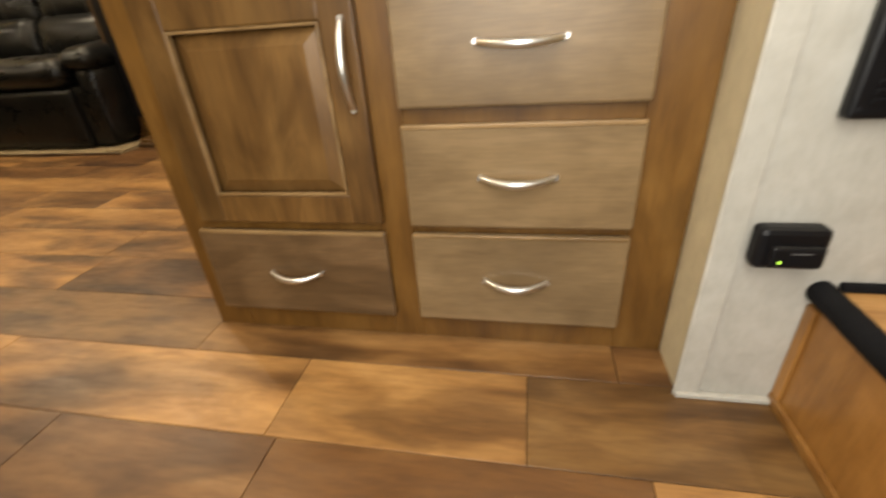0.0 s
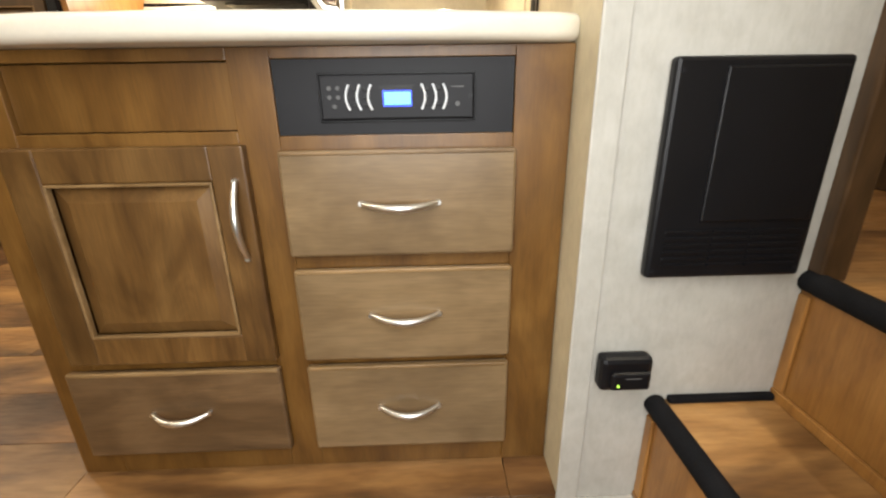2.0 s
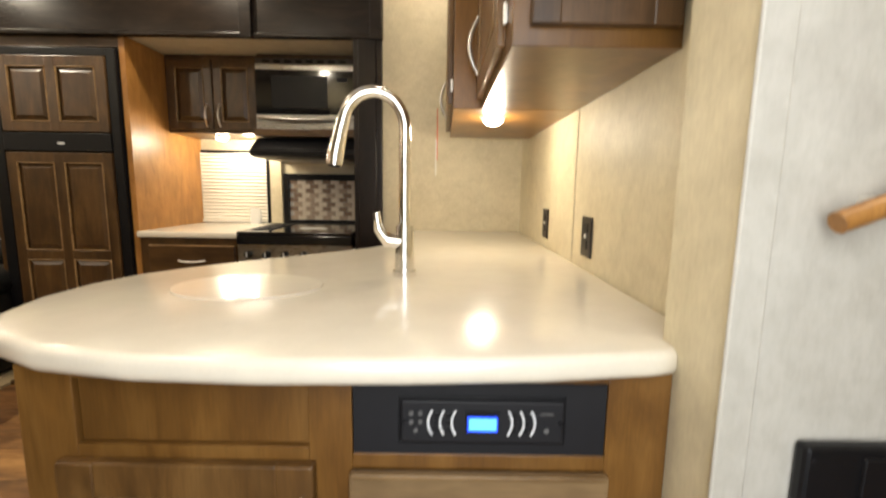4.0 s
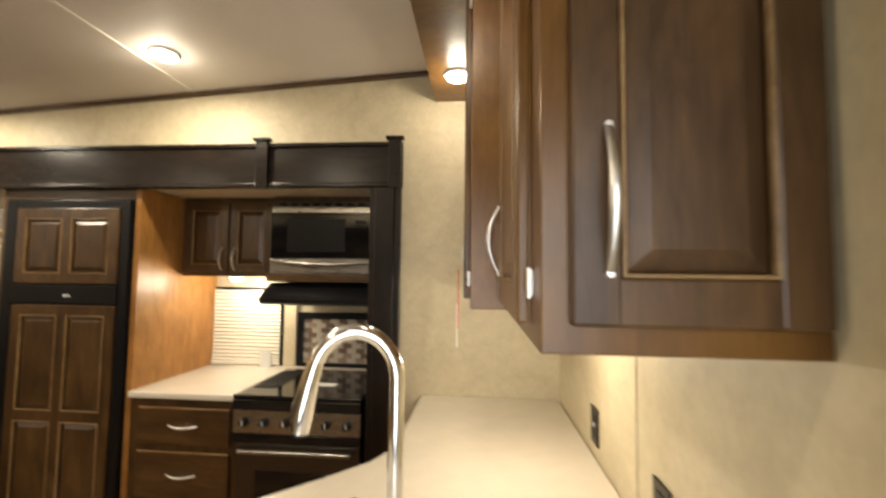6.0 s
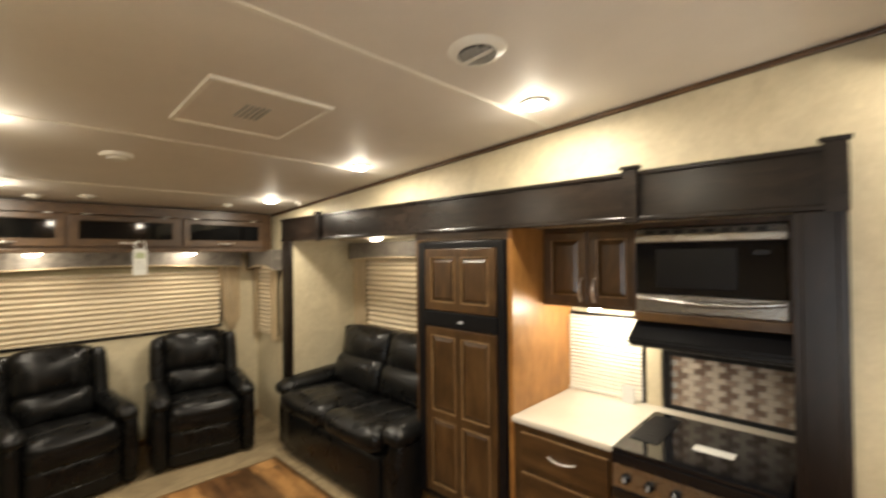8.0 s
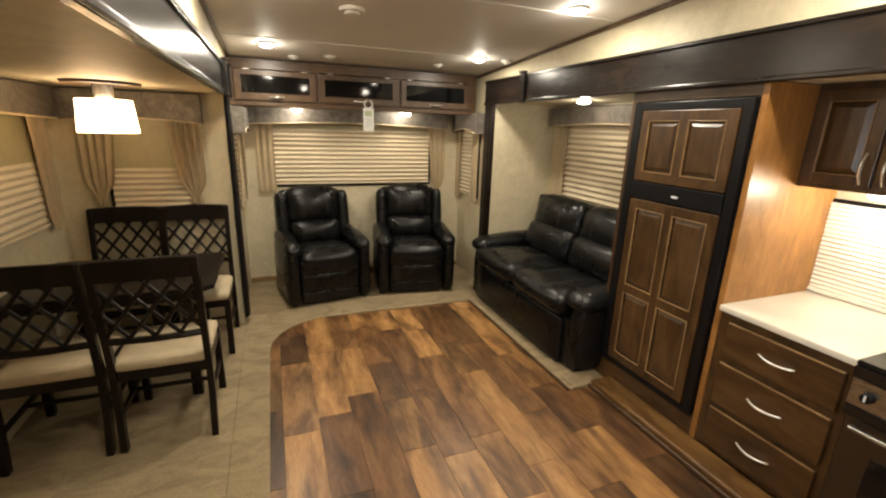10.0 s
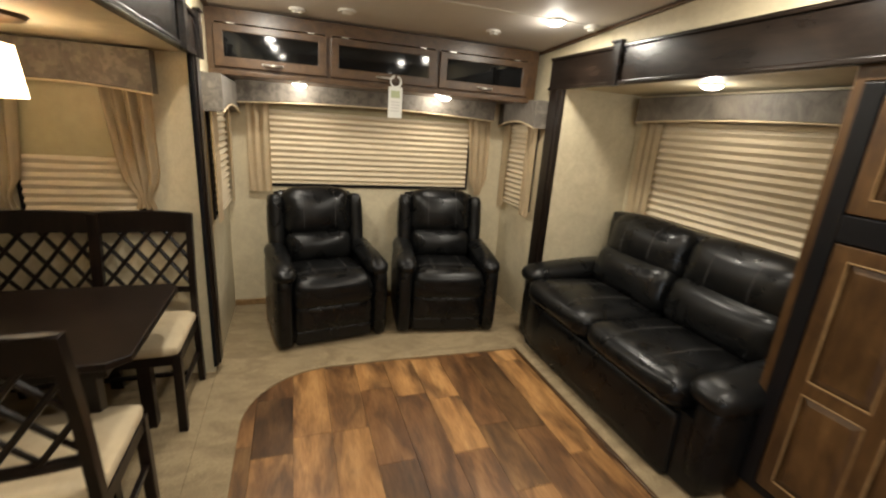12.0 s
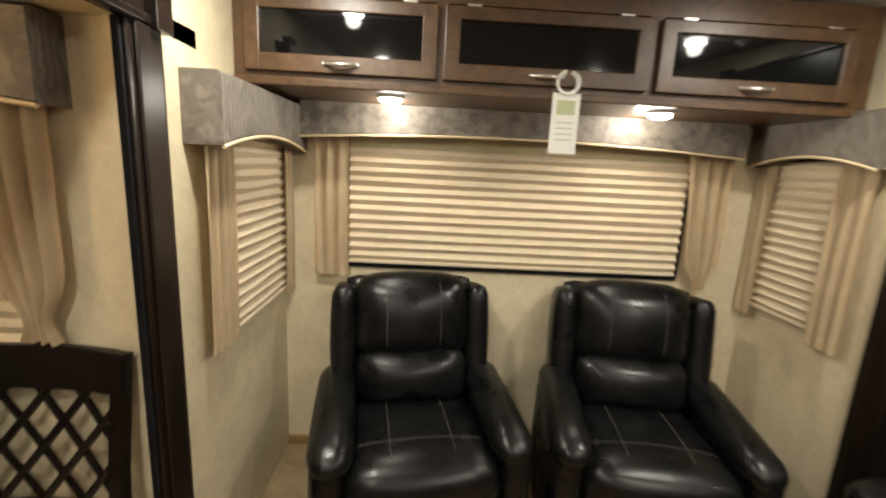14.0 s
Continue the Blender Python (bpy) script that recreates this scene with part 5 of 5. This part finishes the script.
for k in range(4):
    part("text_bar", flat_box(F_RC, 1.265, 1.325, 1.735 - k * 0.02, 1.740 - k * 0.02, 0.050, 0.0506), M_GREYINK, t)

# ---- dinette ----
t = thing("dining_table", (-3.46, -0.46, 0.0), "dark espresso wooden dining table with clipped corners", "table")
part("tabletop", prism([(-3.84, -0.96), (-3.08, -0.96), (-3.08, -0.03), (-3.13, 0.035), (-3.80, 0.035), (-3.84, 0.0)], 0.722, 0.752, 0.006), M_CHAIR, t)
part("apron", box(-3.76, -3.16, -0.92, -0.06, 0.65, 0.722, 0.003), M_CHAIR, t)
for lx in (-3.74, -3.20):
    part("leg", box(lx - 0.03, lx + 0.03, -0.16, -0.10, 0.009, 0.65, 0.004), M_CHAIR, t)
part("wall_cleat", box(-3.74, -3.18, -0.999, -0.96, 0.64, 0.735, 0.003), M_CHAIR, t)


def dining_chair():
    """At the origin, its back at -x, facing +x."""
    t = thing("dining_chair", (0, 0, 0), "dark espresso dining chair with lattice back and tan seat", "chair", "chairs round the table")
    w = 0.215
    for s in (-1, 1):
        pts = [(-0.255, s * (w - 0.005), 0.0), (-0.215, s * w, 0.25), (-0.205, s * w, 0.46), (-0.225, s * w, 0.72), (-0.275, s * w, 1.03)]
        bm = bmesh.new()
        for (a, b) in zip(pts, pts[1:]):
            one = box(-0.020, 0.020, -0.016, 0.016, 0, 1.0, 0.0)
            for v in one.verts:
                p = a if v.co.z < 0.5 else b
                v.co = (p[0] + v.co.x, p[1] + v.co.y, p[2])
            joined(bm, one)
        part("back_post", bm, M_CHAIR, t)
        bm = box(0.185, 0.225, s * (w - 0.01) - 0.02, s * (w - 0.01) + 0.02, 0.0, 0.43, 0.003)
        for v in bm.verts:
            if v.co.z < 0.1:
                v.co.x += 0.012
        part("front_leg", bm, M_CHAIR, t)
        part("side_stretcher", box(-0.215, 0.195, s * (w - 0.01) - 0.010, s * (w - 0.01) + 0.010, 0.19, 0.215, 0.003), M_CHAIR, t)
        part("side_apron", box(-0.20, 0.20, s * (w - 0.008) - 0.012, s * (w - 0.008) + 0.012, 0.375, 0.43, 0.003), M_CHAIR, t)
    part("front_apron", box(0.19, 0.214, -w + 0.02, w - 0.02, 0.375, 0.43, 0.003), M_CHAIR, t)
    part("back_apron", box(-0.215, -0.19, -w + 0.016, w - 0.016, 0.375, 0.43, 0.003), M_CHAIR, t)
    part("cross_stretcher", box(-0.01, 0.012, -w + 0.012, w - 0.012, 0.193, 0.213, 0.003), M_CHAIR, t)

    def at(y, z, d=0.0):
        s = (z - 0.46) / 0.57
        return Vector((-0.205 - 0.070 * s ** 1.35 - 0.018 * (1 - (y / w) ** 2) + d, y, z))

    bm = bmesh.new()
    n = 10
    rows = []
    for i in range(n + 1):
        y = -w - 0.012 + (2 * w + 0.024) * i / n
        rows.append([bm.verts.new(at(max(-w, min(w, y)), z, d) * 1.0 + Vector((0, y - max(-w, min(w, y)), 0))) for z, d in ((0.93, -0.014), (1.035 + 0.008 * (1 - (y / w) ** 2), -0.014), (1.035 + 0.008 * (1 - (y / w) ** 2), 0.016), (0.93, 0.016))])
    for a, b in zip(rows, rows[1:]):
        for k in range(4):
            bm.faces.new((a[k], a[(k + 1) % 4], b[(k + 1) % 4], b[k]))
    bm.faces.new(rows[0])
    bm.faces.new(rows[-1])
    bmesh.ops.bevel(bm, geom=[e for e in bm.edges if abs(e.verts[0].co.y - e.verts[1].co.y) > 0.01], offset=0.005, segments=2, affect="EDGES")
    part("top_rail", bm, M_CHAIR, t)
    bm = bmesh.new()
    tube([at(-w + (2 * w) * i / 8, 0.605) for i in range(9)], 0.019, bm, 8)
    part("lower_rail", bm, M_CHAIR, t)
    lo, hi = 0.62, 0.935
    for k in range(-1, 4):
        for s in (-1, 1):
            pts = []
            for i in range(13):
                q = i / 12
                y = s * (-w + (k * 0.5) * w + q * w * 1.0 * 1.1)
                if -w <= y <= w:
                    pts.append(at(y, lo + (hi - lo) * q, 0.004 * s))
            if len(pts) > 2:
                part("lattice_bar", tube(pts, 0.0105, None, 6), M_CHAIR, t)
    part("seat", pad((0.005, 0, 0.455), (0.225, 0.222, 0.032), 0.03, (0, 0, 0.02)), M_SEAT, t, "tan microfibre seat pad", True)
    return t


ch = dining_chair()
ch.matrix_world = pose(-3.885, -0.175, 0.009)
copy_thing(ch, pose(-3.89, -0.625, 0.009))
copy_thing(ch, pose(-3.00, -0.200, 0.009, 0, 0, 180))
copy_thing(ch, pose(-3.00, -0.680, 0.009, 0, 0, 180))

t = thing("pendant_lamp", (-3.50, -0.45, 1.87), "lit cream square-shaded ceiling lamp over the table", "pendant lamp")
part("canopy", disc((-3.50, -0.45, 1.869), (0, 0, -1), 0.19, 0.014, None, 36, 0.18), M_TRIMW, t, "brown wooden ceiling disc")
part("stem", disc((-3.50, -0.45, 1.855), (0, 0, -1), 0.05, 0.09, None, 24, 0.045), M_NICKEL, t, "brushed metal stem", True)
bm = bmesh.new()
rings = []
for z, h in ((1.775, 0.118), (1.595, 0.132)):
    pts = []
    for k in range(28):
        a = 2 * math.pi * k / 28
        q = (abs(math.cos(a)) ** 5 + abs(math.sin(a)) ** 5) ** (-1 / 5)
        pts.append(bm.verts.new((-3.50 + h * q * math.cos(a), -0.45 + h * q * math.sin(a), z)))
    rings.append(pts)
for k in range(28):
    bm.faces.new((rings[0][k], rings[0][(k + 1) % 28], rings[1][(k + 1) % 28], rings[1][k]))
bmesh.ops.solidify(bm, geom=bm.faces[:], thickness=0.003)
part("shade", bm, M_SHADE, t, "glowing cream fabric shade", True)
part("diffuser", box(-3.60, -3.40, -0.55, -0.35, 1.60, 1.604), M_SHADE, t, "glowing diffuser")

# ---- tiles of the backsplash and planks of the floor ----
splash = bpy.data.objects["backsplash"]
tb = BASE["backsplash"]
tiles = {}
for nm, mt in (("a", M_TILE), ("b", M_TILED), ("c", M_TILEB)):
    bm = box(-0.0285, 0.0285, -0.003, 0.003, -0.0155, 0.0155, 0.001)
    me = bpy.data.meshes.new("tile")
    bm.to_mesh(me)
    bm.free()
    me.materials.append(mt)
    tiles[nm] = me
rnd = random.Random(5)
for r in range(9):
    for c in range(11):
        x = -1.165 + 0.03 + c * 0.060 - (0.03 if r % 2 else 0)
        if x > -0.595 or x < -1.15:
            continue
        ob = new("tile", tiles["a" if (r + c) % 2 else rnd.choice("bcc")])
        ob.parent = splash
        ob.location = Vector((x, 3.184, 0.905 + r * 0.0325)) - tb

planks = thing("plank_floor", (0, 0, 0), "wood-look vinyl plank floor in mixed browns", "floor", kind="structure")
rnd = random.Random(11)
made = {}
PW = 0.196
for row in range(13):
    y0 = -0.03 + row * PW
    y1 = y0 + PW
    ya, yb = max(y0, 0.04), min(y1, 2.5)
    if yb - ya < 0.01:
        continue
    x = 0.69 - rnd.uniform(0.1, 0.9)
    xs = [0.69]
    if row == 2:
        x = 0.042
    while x > -4.5:
        xs.append(x)
        x -= rnd.choice((0.46, 0.62, 0.78, 0.92))
    xs.append(-4.6)
    for b, a in zip(xs, xs[1:]):
        dark = (row == 2 and b == 0.69) or (b < 0.4 and rnd.random() < 0.10)
        key = (round(b - a, 3), round(yb - ya, 3), dark)
        if key not in made:
            bm = box(0.0008, key[0] - 0.0008, 0.0008, key[1] - 0.0008, -0.006, 0.0, 0.0006, segs=1)
            me = bpy.data.meshes.new("plank")
            bm.to_mesh(me)
            bm.free()
            me.materials.append(M_FLOORD if dark else M_FLOOR)
            made[key] = me
        ob = new("plank", made[key])
        ob.parent = planks
        ob.location = (a, ya, 0)
